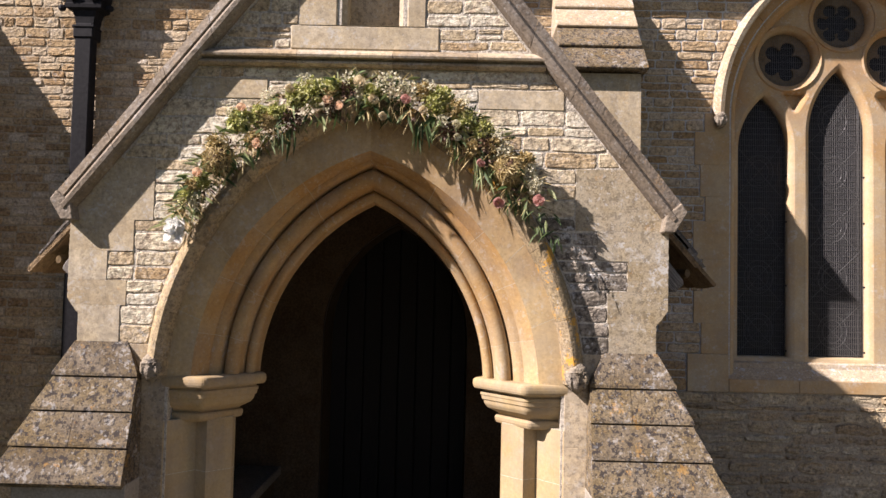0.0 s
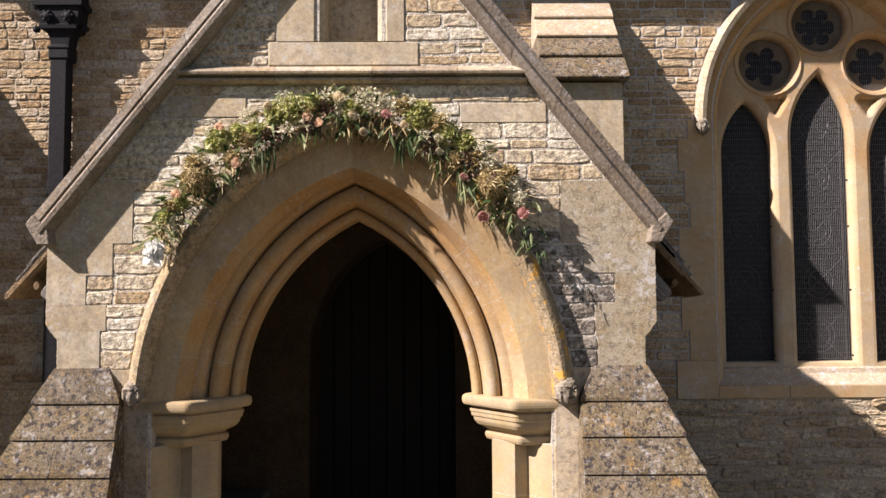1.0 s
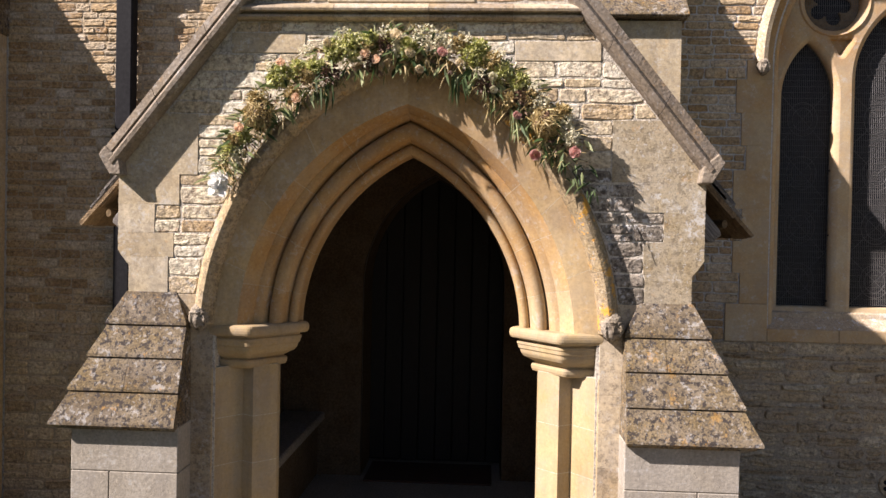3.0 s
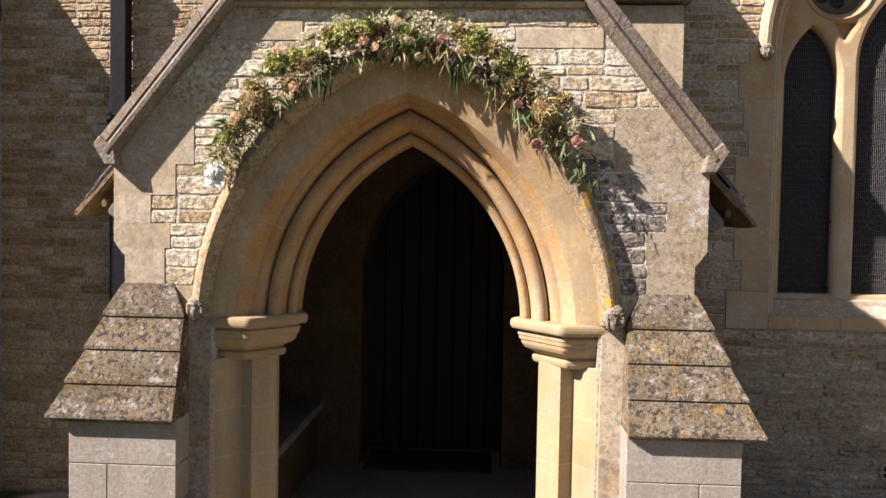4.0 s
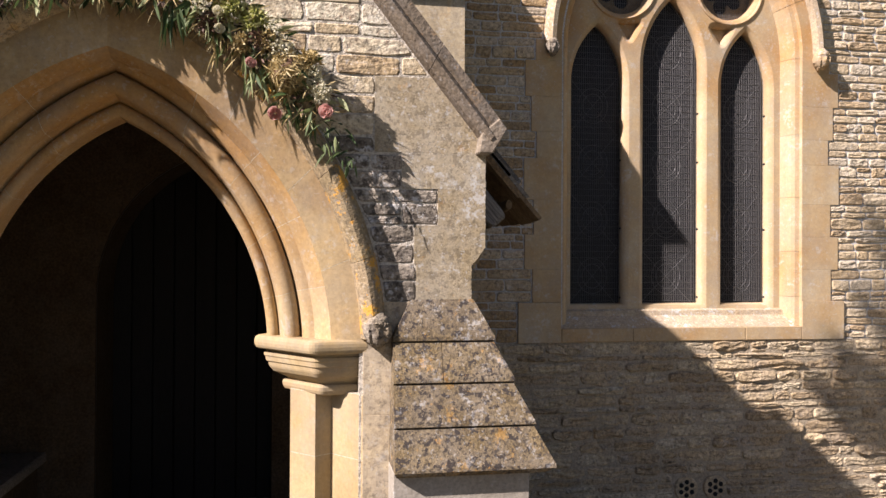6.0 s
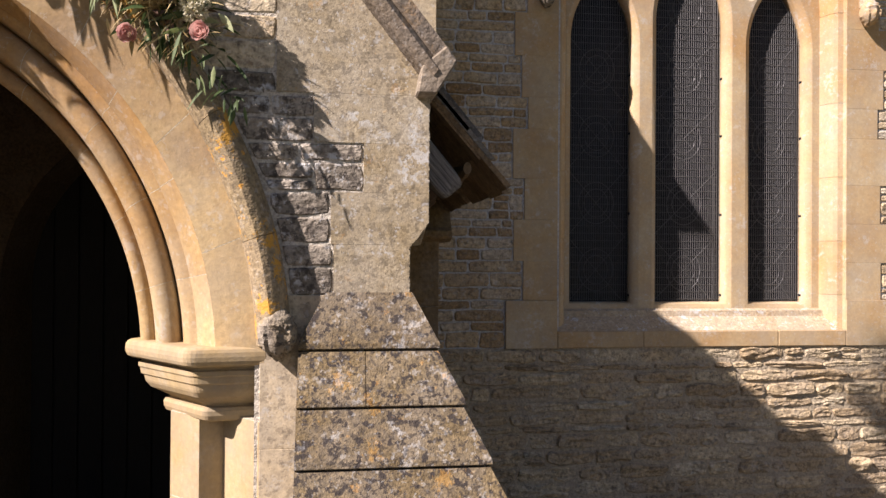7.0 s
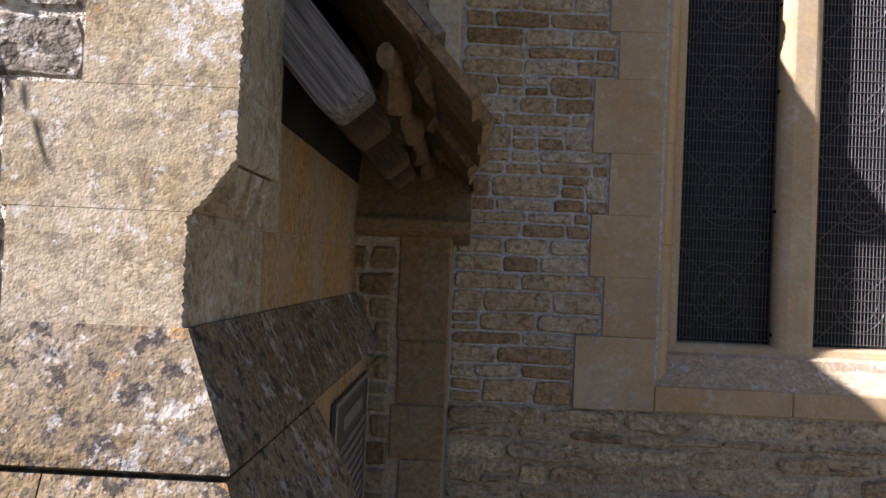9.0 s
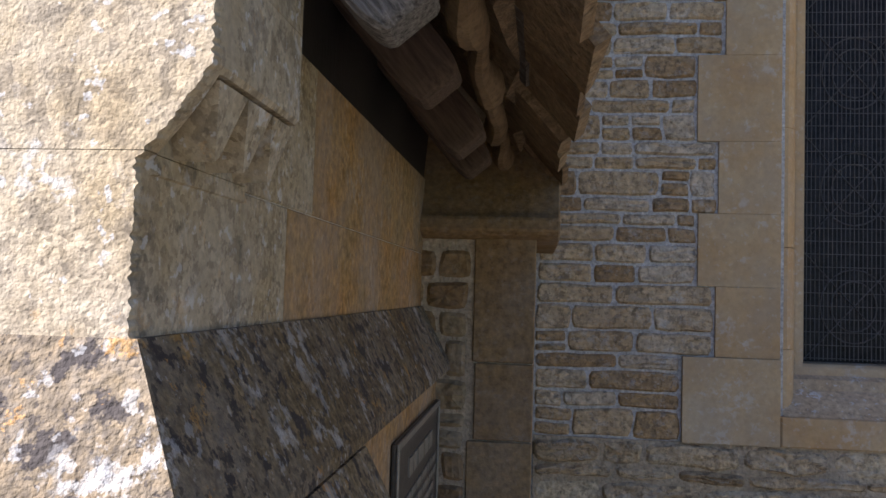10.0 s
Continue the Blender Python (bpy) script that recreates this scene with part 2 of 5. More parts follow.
FLAG = stone("flagstone", [(0.204, 0.187, 0.153), (0.272, 0.246, 0.204), (0.306, 0.281, 0.246)], grey=0.2, bump=0.3)
SLATE = stone("roof_slate", [(0.07, 0.065, 0.06), (0.12, 0.105, 0.09), (0.17, 0.15, 0.12)], grey=0.3, white=0.3, dark=0.4, bump=0.7)
TORCH = stone("lime_torching", [(0.09, 0.06, 0.03), (0.15, 0.105, 0.056), (0.20, 0.15, 0.088)], dark=0.25, bump=0.5, grit=0.006, spread=0.0)
SLATEUNDER = stone("slate_underside", [(0.15, 0.10, 0.055), (0.24, 0.17, 0.098), (0.30, 0.225, 0.135)], dark=0.4, bump=0.8, rug=0.02)
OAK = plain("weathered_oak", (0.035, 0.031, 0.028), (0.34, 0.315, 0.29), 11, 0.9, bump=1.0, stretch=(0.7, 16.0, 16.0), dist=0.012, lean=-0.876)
# oak taken near black: the shade of porch and eaves is in the colour
DARKOAK = plain("shade_dark_oak", (0.005, 0.004, 0.0035), (0.013, 0.010, 0.008), 14, 0.7, bump=0.5, stretch=(8, 8, 0.7))
IRON = plain("painted_iron", (0.008, 0.008, 0.010), (0.02, 0.02, 0.022), 30, 0.65, bump=0.1, spec=0.1)
WIRE = plain("guard_wire", (0.085, 0.084, 0.084), (0.14, 0.139, 0.139), 60, 0.55, metal=0.15, bump=0.05)
LEAD = plain("lead_came", (0.07, 0.07, 0.075), (0.13, 0.13, 0.135), 60, 0.55, metal=0.4, bump=0.1)
GLASS = plain("old_leaded_glass", (0.008, 0.009, 0.012), (0.035, 0.035, 0.04), 25, 0.2, bump=0.25, spec=0.1)
HEADST = stone("sooty_carving", [(0.16, 0.13, 0.09), (0.24, 0.20, 0.14), (0.32, 0.27, 0.19)], grey=0.5, white=0.2, dark=0.8, bump=0.8)
TARMAC = stone("path_gravel", [(0.17, 0.145, 0.11), (0.235, 0.205, 0.16), (0.29, 0.255, 0.205)], fine=60, bump=0.9, grit=0.02, granule=0.8, cell=70)
# shaded copy of the oak, for rafters deeper under the eaves
OAKSHADE = plain("shaded_oak", (0.035, 0.022, 0.016), (0.11, 0.075, 0.052), 16, 0.85, bump=0.6, stretch=(1.0, 9.0, 9.0), dist=0.01, lean=-0.876)
STAINED = stone("stained_ashlar", [(0.31, 0.235, 0.14), (0.41, 0.325, 0.205), (0.49, 0.41, 0.285)], grey=0.45, white=0.35, dark=0.4, bump=0.25, streak=0.35, grit=0.004, contrast=0.45)
GRASS = plain("lawn", (0.035, 0.055, 0.012), (0.085, 0.12, 0.03), 9, 0.9, bump=0.6, dist=0.02)
MATTING = plain("door_mat", (0.035, 0.018, 0.012), (0.07, 0.035, 0.025), 80, 0.95, bump=0.6)

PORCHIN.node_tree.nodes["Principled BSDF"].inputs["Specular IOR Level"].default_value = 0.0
PLINTH = stone("plinth_ashlar", [(0.25, 0.22, 0.175), (0.30, 0.27, 0.22), (0.335, 0.31, 0.265)], grey=0.3, white=0.3, dark=0.12, bump=0.35, spread=0.4, contrast=0.5, grit=0.005, streak=0.2)


# ---- building tools ----
def finish(name, bm, material, smooth=False):
    me = bpy.data.meshes.new(name)
    bm.normal_update()
    bm.to_mesh(me)
    bm.free()
    if smooth:
        me.polygons.foreach_set("use_smooth", [True] * len(me.polygons))
        me.set_sharp_from_angle(angle=radians(36))
    me.materials.append(material)
    return me


def part(name, bm, material, parent=None, label="", smooth=False):
    """Links a bmesh, or a finished mesh, as one object, under parent if there is one."""
    me = bm
    if isinstance(bm, bmesh.types.BMesh):
        me = finish(name, bm, material, smooth)
    ob = new(name, me)
    if parent is not None:
        ob.parent = parent
        ob.matrix_parent_inverse = Matrix.Translation(-place_of(parent))
    if label:
        ob["label"] = label
    return ob


def thing(name, at, label, category, group=""):
    """An Empty at a thing's base; parts are given in world coordinates."""
    e = new(name)
    e.empty_display_size = 0.1
    e.location = at
    return tagged(e, label, category, group)


def place_of(ob):
    """Where a parent's own frame lies; meshes under a thing keep world coordinates."""
    return ob.location.copy() if ob.type == "EMPTY" else Vector((0, 0, 0))


def bevelled(bm, width=0.006, segments=1):
    bmesh.ops.bevel(bm, geom=bm.edges[:], offset=width, segments=segments, affect="EDGES", clamp_overlap=True)
    return bm


def box(bm, x0, x1, y0, y1, z0, z1):
    vs = [bm.verts.new(p) for p in ((x0, y0, z0), (x1, y0, z0), (x1, y1, z0), (x0, y1, z0), (x0, y0, z1), (x1, y0, z1), (x1, y1, z1), (x0, y1, z1))]
    for f in ((3, 2, 1, 0), (4, 5, 6, 7), (0, 1, 5, 4), (1, 2, 6, 5), (2, 3, 7, 6), (3, 0, 4, 7)):
        bm.faces.new([vs[i] for i in f])
    return vs


def slab(x0, x1, y0, y1, z0, z1, width=0.006):
    bm = bmesh.new()
    box(bm, x0, x1, y0, y1, z0, z1)
    return bevelled(bm, width) if width else bm


def loft(rings, close=True, caps=True):
    """A skin over rings of equally many points."""
    bm = bmesh.new()
    vs = [[bm.verts.new(p) for p in r] for r in rings]
    n = len(vs[0])
    for a, b in zip(vs, vs[1:]):
        for i in range(n if close else n - 1):
            j = (i + 1) % n
            bm.faces.new((a[i], a[j], b[j], b[i]))
    if caps and close:
        bm.faces.new(vs[0][::-1])
        bm.faces.new(vs[-1])
    bmesh.ops.recalc_face_normals(bm, faces=bm.faces[:])
    return bm


def prism_y(pts, y0, y1, width=0.0):
    """A polygon in x and z, given depth along y."""
    bm = loft([[(x, y0, z) for x, z in pts], [(x, y1, z) for x, z in pts]])
    return bevelled(bm, width) if width else bm


def prism_x(pts, x0, x1, width=0.0):
    """A polygon in y and z, given length along x."""
    bm = loft([[(x0, y, z) for y, z in pts], [(x1, y, z) for y, z in pts]])
    return bevelled(bm, width) if width else bm


def plate(name, outlines, y0, y1, bevel=0.0):
    """A plate in x and z with holes (the first outline is its edge), from y0 to y1."""
    cu = bpy.data.curves.new(name, "CURVE")
    cu.dimensions, cu.fill_mode = "2D", "BOTH"
    cu.extrude, cu.bevel_depth, cu.bevel_resolution, cu.offset = abs(y1 - y0) / 2 - bevel, bevel, 1, -bevel
    for pts in outlines:
        s = cu.splines.new("POLY")
        s.points.add(len(pts) - 1)
        s.points.foreach_set("co", [v for x, z in pts for v in (x, z, 0, 1)])
        s.use_cyclic_u = True
    ob = bpy.data.objects.new(name, cu)
    scene.collection.objects.link(ob)
    me = bpy.data.meshes.new_from_object(ob.evaluated_get(bpy.context.evaluated_depsgraph_get()))
    bpy.data.objects.remove(ob)
    bpy.data.curves.remove(cu)
    me.transform(Matrix.Translation((0, (y0 + y1) / 2, 0)) @ Matrix.Rotation(radians(90), 4, "X"))
    me.materials.clear()
    me.name = name
    return me


def arch_points(cx, a, zs, off, n=16, z0=None):
    """The outline of a pointed opening of half width a, from its left foot over the apex to its right foot."""
    r = a + off
    top = math.acos(off / r)
    pts = [(cx + off - r * math.cos(top * i / n), zs + r * math.sin(top * i / n)) for i in range(n + 1)]
    pts += [(2 * cx - x, z) for x, z in pts[-2::-1]]
    if z0 is not None:
        pts = [(cx - a, z0)] + pts + [(cx + a, z0)]
    return pts


def arch_piece(cx, zs, off, profile, u0, u1, side, n=6):
    """A stone of an arch: the profile (half width, y) swept from u0 to u1 of the way from springing to apex. side: -1 left, 1 right."""
    rings = []
    for i in range(n + 1):
        u = u0 + (u1 - u0) * i / n
        ring = []
        for a, y in profile:
            o = off(a) if callable(off) else off
            r = a + o
            th = math.acos(o / r) * u
            ring.append((cx + side * (r * math.cos(th) - o), y, zs + r * math.sin(th)))
        rings.append(ring)
    return loft(rings)


def ball(bm, c, rx, ry, rz, seg=10, ring=7):
    m = Matrix.Translation(c) @ Matrix.Diagonal((rx, ry, rz, 1))
    return bmesh.ops.create_uvsphere(bm, u_segments=seg, v_segments=ring, radius=1, matrix=m)["verts"]


def rod(bm, a, b, r0, r1=None, seg=8):
    a, b = Vector(a), Vector(b)
    d = b - a
    m = Matrix.Translation((a + b) / 2) @ d.to_track_quat("Z", "Y").to_matrix().to_4x4()
    bmesh.ops.create_cone(bm, cap_ends=True, segments=seg, radius1=r0, radius2=r0 if r1 is None else r1, depth=d.length, matrix=m)


def roll(c, r, a0, a1, n=5):
    """Points of a round moulding in (half width, y)."""
    return [(c[0] + r * math.cos(radians(a0 + (a1 - a0) * i / n)), c[1] + r * math.sin(radians(a0 + (a1 - a0) * i / n))) for i in range(n + 1)]


# ---- rubble ----
def stone_data(quad, y, proud, rnd, square=7.0, round_by=0.010, wild=0.006):
    """Points and faces of one stone that fills quad (left and right x at its foot, at its head, foot, head) on the plane y.
    square: how sharp its corners are; round_by: the width of its worn arris; wild: how far its outline wanders."""
    l0, r0, l1, r1, z0, z1 = quad
    w, h = max(0.03, (r0 + r1 - l0 - l1) / 2), z1 - z0
    seed = rnd.uniform(0, 900)
    rough = proud * rnd.uniform(0.6, 1.6)
    tip, tilt = rnd.uniform(-0.7, 0.7) * proud, rnd.uniform(-0.7, 0.7) * proud
    n = 20
    pts, faces = [], []

    def at(p, q, out):
        # p and q run from -1 to 1 across the stone
        v = (q + 1) / 2
        left, right = l0 + (l1 - l0) * v, r0 + (r1 - r0) * v
        x, z = left + (right - left) * (p + 1) / 2, z0 + h * v
        a = wild * min(1.0, h / 0.08)
        x2 = x + a * noise.noise((x * 14 + seed, z * 14, 1.0)) + 0.010 * noise.noise((x * 3.1, z * 11.0, 7.7))
        z2 = z + a * noise.noise((x * 11, z * 14 + seed, 5.0)) + 0.009 * noise.noise((x * 1.6, z * 2.3, 3.3)) + 0.006 * noise.noise((x * 6.0, z * 4.0, 1.9))
        pts.append((x2, y - out, z2))

    ins_u, ins_v = min(0.6, 2 * round_by / w), min(0.6, 2 * round_by / h)
    for ring, (ku, kv) in enumerate(((1.0, 1.0), (1.0, 1.0), (1 - ins_u, 1 - ins_v), ((1 - ins_u) * 0.55, (1 - ins_v) * 0.5))):
        for k in range(n):
            a = 2 * math.pi * (k + 0.5) / n
            c, t = math.cos(a), math.sin(a)
            m = (abs(c) ** square + abs(t) ** square) ** (-1 / square)
            p, q = c * m * ku, t * m * kv
            if ring == 0:
                at(p, q, -0.03)
            elif ring == 1:
                at(p, q, -0.003)
            else:
                at(p, q, proud * 0.9 + rough * noise.noise((p * 2.2 + seed, q * 1.7, ring * 3.0)) + tip * p + tilt * q)
    at(0, 0, proud + rough * noise.noise((seed, 0, 4.0)))
    for r in range(3):
        for k in range(n):
            b = (k + 1) % n
            faces.append((r * n + k, r * n + b, (r + 1) * n + b, (r + 1) * n + k))
    for k in range(n):
        faces.append((3 * n + k, 3 * n + (k + 1) % n, 4 * n))
    return pts, faces


def courses(spans, z0, z1, heights, lengths, joint, rnd):
    """Stones of a coursed wall between z0 and z1. spans(z) gives the free stretches (left, right) at a height."""
    z, out = z0, []
    n = max(1, round((z1 - z0) / (sum(heights) / 2)))
    part_of = [rnd.uniform(*heights) for _ in range(n)]
    for h in [p * (z1 - z0) / sum(part_of) for p in part_of]:
        lo, hi = spans(z + 0.004), spans(z + h - 0.004)
        if len(lo) != len(hi):
            lo = hi = spans(z + h * 0.5)
        if lo:
            for (a0, b0), (a1, b1) in zip(lo, hi):
                p, q = min(a0, a1), max(b0, b1)
                x = p
                while x < q - 0.02:
                    ln = rnd.uniform(*lengths)
                    e = x + ln
                    if q - e < lengths[0] * 0.7:
                        e = q
                    l0, l1 = (max(x, a0), max(x, a1))
                    r0, r1 = (min(e, b0), min(e, b1))
                    if r0 - l0 > 0.03 and r1 - l1 > 0.03:
                        g = joint / 2
                        if h > heights[1] * 0.8 and ln < lengths[0] * 1.5 and rnd.random() < 0.5:
                            m = h * rnd.uniform(0.4, 0.6)
                            lm, rm = l0 + (l1 - l0) * m / h, r0 + (r1 - r0) * m / h
                            out.append((l0 + g, r0 - g, lm + g, rm - g, z + g, z + m - g))
                            out.append((lm + g, rm - g, l1 + g, r1 - g, z + m + g, z + h - g))
                        else:
                            out.append((l0 + g, r0 - g, l1 + g, r1 - g, z + g, z + h - g))
                    x = e
        z += h
    return out


def lay(quads, y, proud, material, parent, rnd, keep=None, name="stone", rest="far_stones", square=7.0, round_by=0.010, wild=0.006):
    """Stones as objects of their own where keep() says so, the rest joined."""
    v, f = [], []
    for q in quads:
        p, fa = stone_data(q, y, proud * rnd.uniform(0.4, 1.5), rnd, square, round_by, wild)
        if keep is None or keep(q):
            me = bpy.data.meshes.new(name)
            me.from_pydata(p, [], fa)
            me.materials.append(material)
            part(name, me, material, parent)
        else:
            n = len(v)
            v += p
            f += [tuple(i + n for i in face) for face in fa]
    if v:
        me = bpy.data.meshes.new(rest)
        me.from_pydata(v, [], f)
        me.materials.append(material)
        tagged(part(rest, me, material, parent), kind="stuff")


def cut(spans, a, b):
    """Takes the stretch a to b out of spans."""
    out = []
    for l, r in spans:
        if b <= l or a >= r:
            out.append((l, r))
        else:
            if a - l > 0.02:
                out.append((l, a))
            if r - b > 0.02:
                out.append((b, r))
    return out


# ---- ground ----
bm = bmesh.new()
bmesh.ops.create_grid(bm, x_segments=60, y_segments=60, size=1)
for v in bm.verts:
    x, y = v.co.x, v.co.y
    v.co.x, v.co.y = math.copysign(abs(x) ** 3, x) * 400, math.copysign(abs(y) ** 3, y) * 400
    v.co.z = GROUND + 0.012 * noise.noise((v.co.x, v.co.y, 0.3))
# unseen pale gravel, added as a reflector for the shaded walls
part_path = slab(-1.9, 9.5, -14.0, F - 0.36, GROUND - 0.1, GROUND + 0.02, 0.01)
tagged(part("path", part_path, TARMAC), "unseen pale compacted gravel, added to bounce light up to the porch", "path", kind="structure")
tagged(part("path_side", slab(1.45, 9.5, F - 0.355, W - 0.002, GROUND - 0.1, GROUND + 0.018, 0.01), TARMAC), "unseen pale gravel strip, added to bounce light onto the church wall", "path", kind="structure")
tagged(part("ground", bm, GRASS), "short green churchyard lawn round the church", "ground", kind="structure")

# ---- church wall ----
DOOR_A, DOOR_Z = 0.60, 1.62
door_hole = [(CX - DOOR_A, GROUND - 0.2)] + arch_points(CX, DOOR_A, DOOR_Z, 0.45, 10) + [(CX + DOOR_A, GROUND - 0.2)]
win_hole = arch_points(WX, 1.02, WS, WOFF, 16, 1.27)
wall_edge = [(-4.2, GROUND - 0.2)] + door_hole + [(7.5, GROUND - 0.2), (7.5, 5.6), (-4.2, 5.6)]
me = plate("wall_church", [wall_edge, win_hole], W + 0.0085, W + 0.60)
me.materials.append(CHMORTAR)
wall_church = tagged(part("wall_church", me, CHMORTAR), "church wall of coursed honey-brown rubble in pale grey mortar", "wall", kind="structure")

# added facing in the shade-dark colour over the pale church wall
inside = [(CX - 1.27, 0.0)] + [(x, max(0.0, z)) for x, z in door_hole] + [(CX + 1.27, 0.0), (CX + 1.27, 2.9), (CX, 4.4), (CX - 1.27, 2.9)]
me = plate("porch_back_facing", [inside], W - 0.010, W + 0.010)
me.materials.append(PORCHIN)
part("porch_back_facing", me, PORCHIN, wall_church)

# closing walls and roof of the church, out of sight
bm = bmesh.new()
box(bm, -4.2, 7.5, W + 3.0, W + 3.2, GROUND, 8.0)
box(bm, -4.2, -4.0, W + 0.6, W + 3.0, GROUND, 5.6)
box(bm, 7.3, 7.5, W + 0.6, W + 3.0, GROUND, 5.6)
tagged(part("wall_back", bm, MORTAR), "plain far wall of the church", "wall", kind="structure")

# ---- eaves of the church ----
bm = loft([[(x, W - 0.43, 5.40), (x, W + 3.2, 8.6), (x, W + 3.2, 8.75), (x, W - 0.49, 5.50)] for x in (-4.6, 7.9)])
tagged(part("roof_church", bm, SLATE), "dark stone-slate church roof with deep eaves", "roof", kind="structure")
bm = slab(-4.4, 7.7, W - 0.40, W, 5.33, 5.37, 0)
tagged(part("eaves_soffit", bm, DARKOAK), "dark boarded soffit under the eaves", "eaves", kind="structure")
gutter = thing("gutter", (1.5, W - 0.47, 5.3), "black painted iron gutter along the eaves", "gutter")
ring = [(W - 0.465 + 0.065 * math.cos(radians(a)), 5.40 + 0.065 * math.sin(radians(a))) for a in range(180, 361, 20)]
ring += [(y, z) for y, z in [(W - 0.465 + 0.055 * math.cos(radians(a)), 5.40 + 0.055 * math.sin(radians(a))) for a in range(360, 179, -20)]]
part("trough", prism_x(ring, -4.4, 7.7), IRON, gutter)
for i in range(20):
    x = -4.1 + i * 0.6
    tagged(part("rafter_end", slab(x, x + 0.10, W - 0.38, W + 0.01, 5.22, 5.33, 0.008), OAKSHADE), "oak rafter end in a shade-dark tone under the eaves", "rafter", "church rafters")

# ---- porch walls ----
def gable_half(z):
    """Half width of the gable under its coping."""
    return 0.944 - (z - 3.25) / PITCH


def quoin_half(z):
    """Half width of the porch front by height, with the cavetto under the kneeler."""
    if z > 1.944:
        return 1.628
    if z > 1.862:
        u = (1.944 - z) / 0.082
        return 1.628 - 0.063 * (0.75 * u + 0.25 * u * u)
    return 1.565


hole = arch_points(CX, 1.06, SPRING, OFF, 14)
edge = [(CX - 1.50, GROUND)] + [(CX - 1.06, GROUND)] + hole + [(CX + 1.06, GROUND), (CX + 1.50, GROUND), (CX + 1.50, 2.3), (CX + 1.63, 2.40), (CX, 2.40 + 1.63 * PITCH), (CX - 1.63, 2.40), (CX - 1.50, 2.3)]
me = plate("wall_porch_front", [edge, arch_points(CX - 0.01, 0.17, 4.02, 0.16, 8, 3.45)], F + 0.0022, F + 0.46)
me.materials.append(MORTAR)
wall_front = tagged(part("wall_porch_front", me, MORTAR), "sunlit gabled porch front of rubble with ashlar quoins", "wall", kind="structure")

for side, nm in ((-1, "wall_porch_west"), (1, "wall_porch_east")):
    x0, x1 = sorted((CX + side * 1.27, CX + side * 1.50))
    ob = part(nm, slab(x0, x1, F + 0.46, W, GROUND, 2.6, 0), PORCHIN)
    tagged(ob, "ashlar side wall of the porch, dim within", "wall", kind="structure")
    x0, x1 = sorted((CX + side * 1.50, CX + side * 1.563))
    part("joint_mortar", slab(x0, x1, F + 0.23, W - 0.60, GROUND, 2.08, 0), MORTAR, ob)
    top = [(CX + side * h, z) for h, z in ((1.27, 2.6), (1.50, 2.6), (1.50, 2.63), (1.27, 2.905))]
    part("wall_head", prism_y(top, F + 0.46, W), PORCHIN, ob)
    # near-black plate that carries the shade under the porch eaves
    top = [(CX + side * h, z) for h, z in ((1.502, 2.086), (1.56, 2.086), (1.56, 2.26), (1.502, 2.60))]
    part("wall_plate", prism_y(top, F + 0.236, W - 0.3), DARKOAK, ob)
    x0, x1 = sorted((CX + side * 1.49, CX + side * 1.566))
    for z0, z1, ys in ((1.50, 1.862, (F + 0.236, 4.86, 5.36, 5.75, W - 0.60)), (1.862, 2.084, (F + 0.236, 4.98, 5.5, W - 0.60))):
        for ya, yb in zip(ys, ys[1:]):
            part("ashlar_block", slab(x0, x1, ya + 0.0008, yb - 0.0008, z0 + 0.0008, z1 - 0.0008, 0.002), KNEELER if ya < F + 0.3 else SIDEST, ob)

# porch floor
tagged(part("floor_porch", slab(CX - 1.27, CX + 1.27, F + 0.02, W + 0.56, -0.2, 0.0, 0), FLAG), "worn grey flagstone porch floor", "floor", kind="structure")
tagged(part("porch_step", slab(CX - 1.05, CX + 1.05, F - 0.35, F + 0.02, GROUND - 0.05, -0.18, 0.012), FLAG), "worn stone step before the porch", "step", kind="structure")

# porch roof
for side, nm in ((-1, "roof_porch_west"), (1, "roof_porch_east")):
    pts = [(CX, 4.49), (CX + side * 1.86, 2.27), (CX + side * 1.84, 2.235), (CX, 4.443)]
    tagged(part(nm, prism_y(pts, F + 0.24, W), SLATE), "dark mossy stone-slate porch roof", "roof", kind="structure")

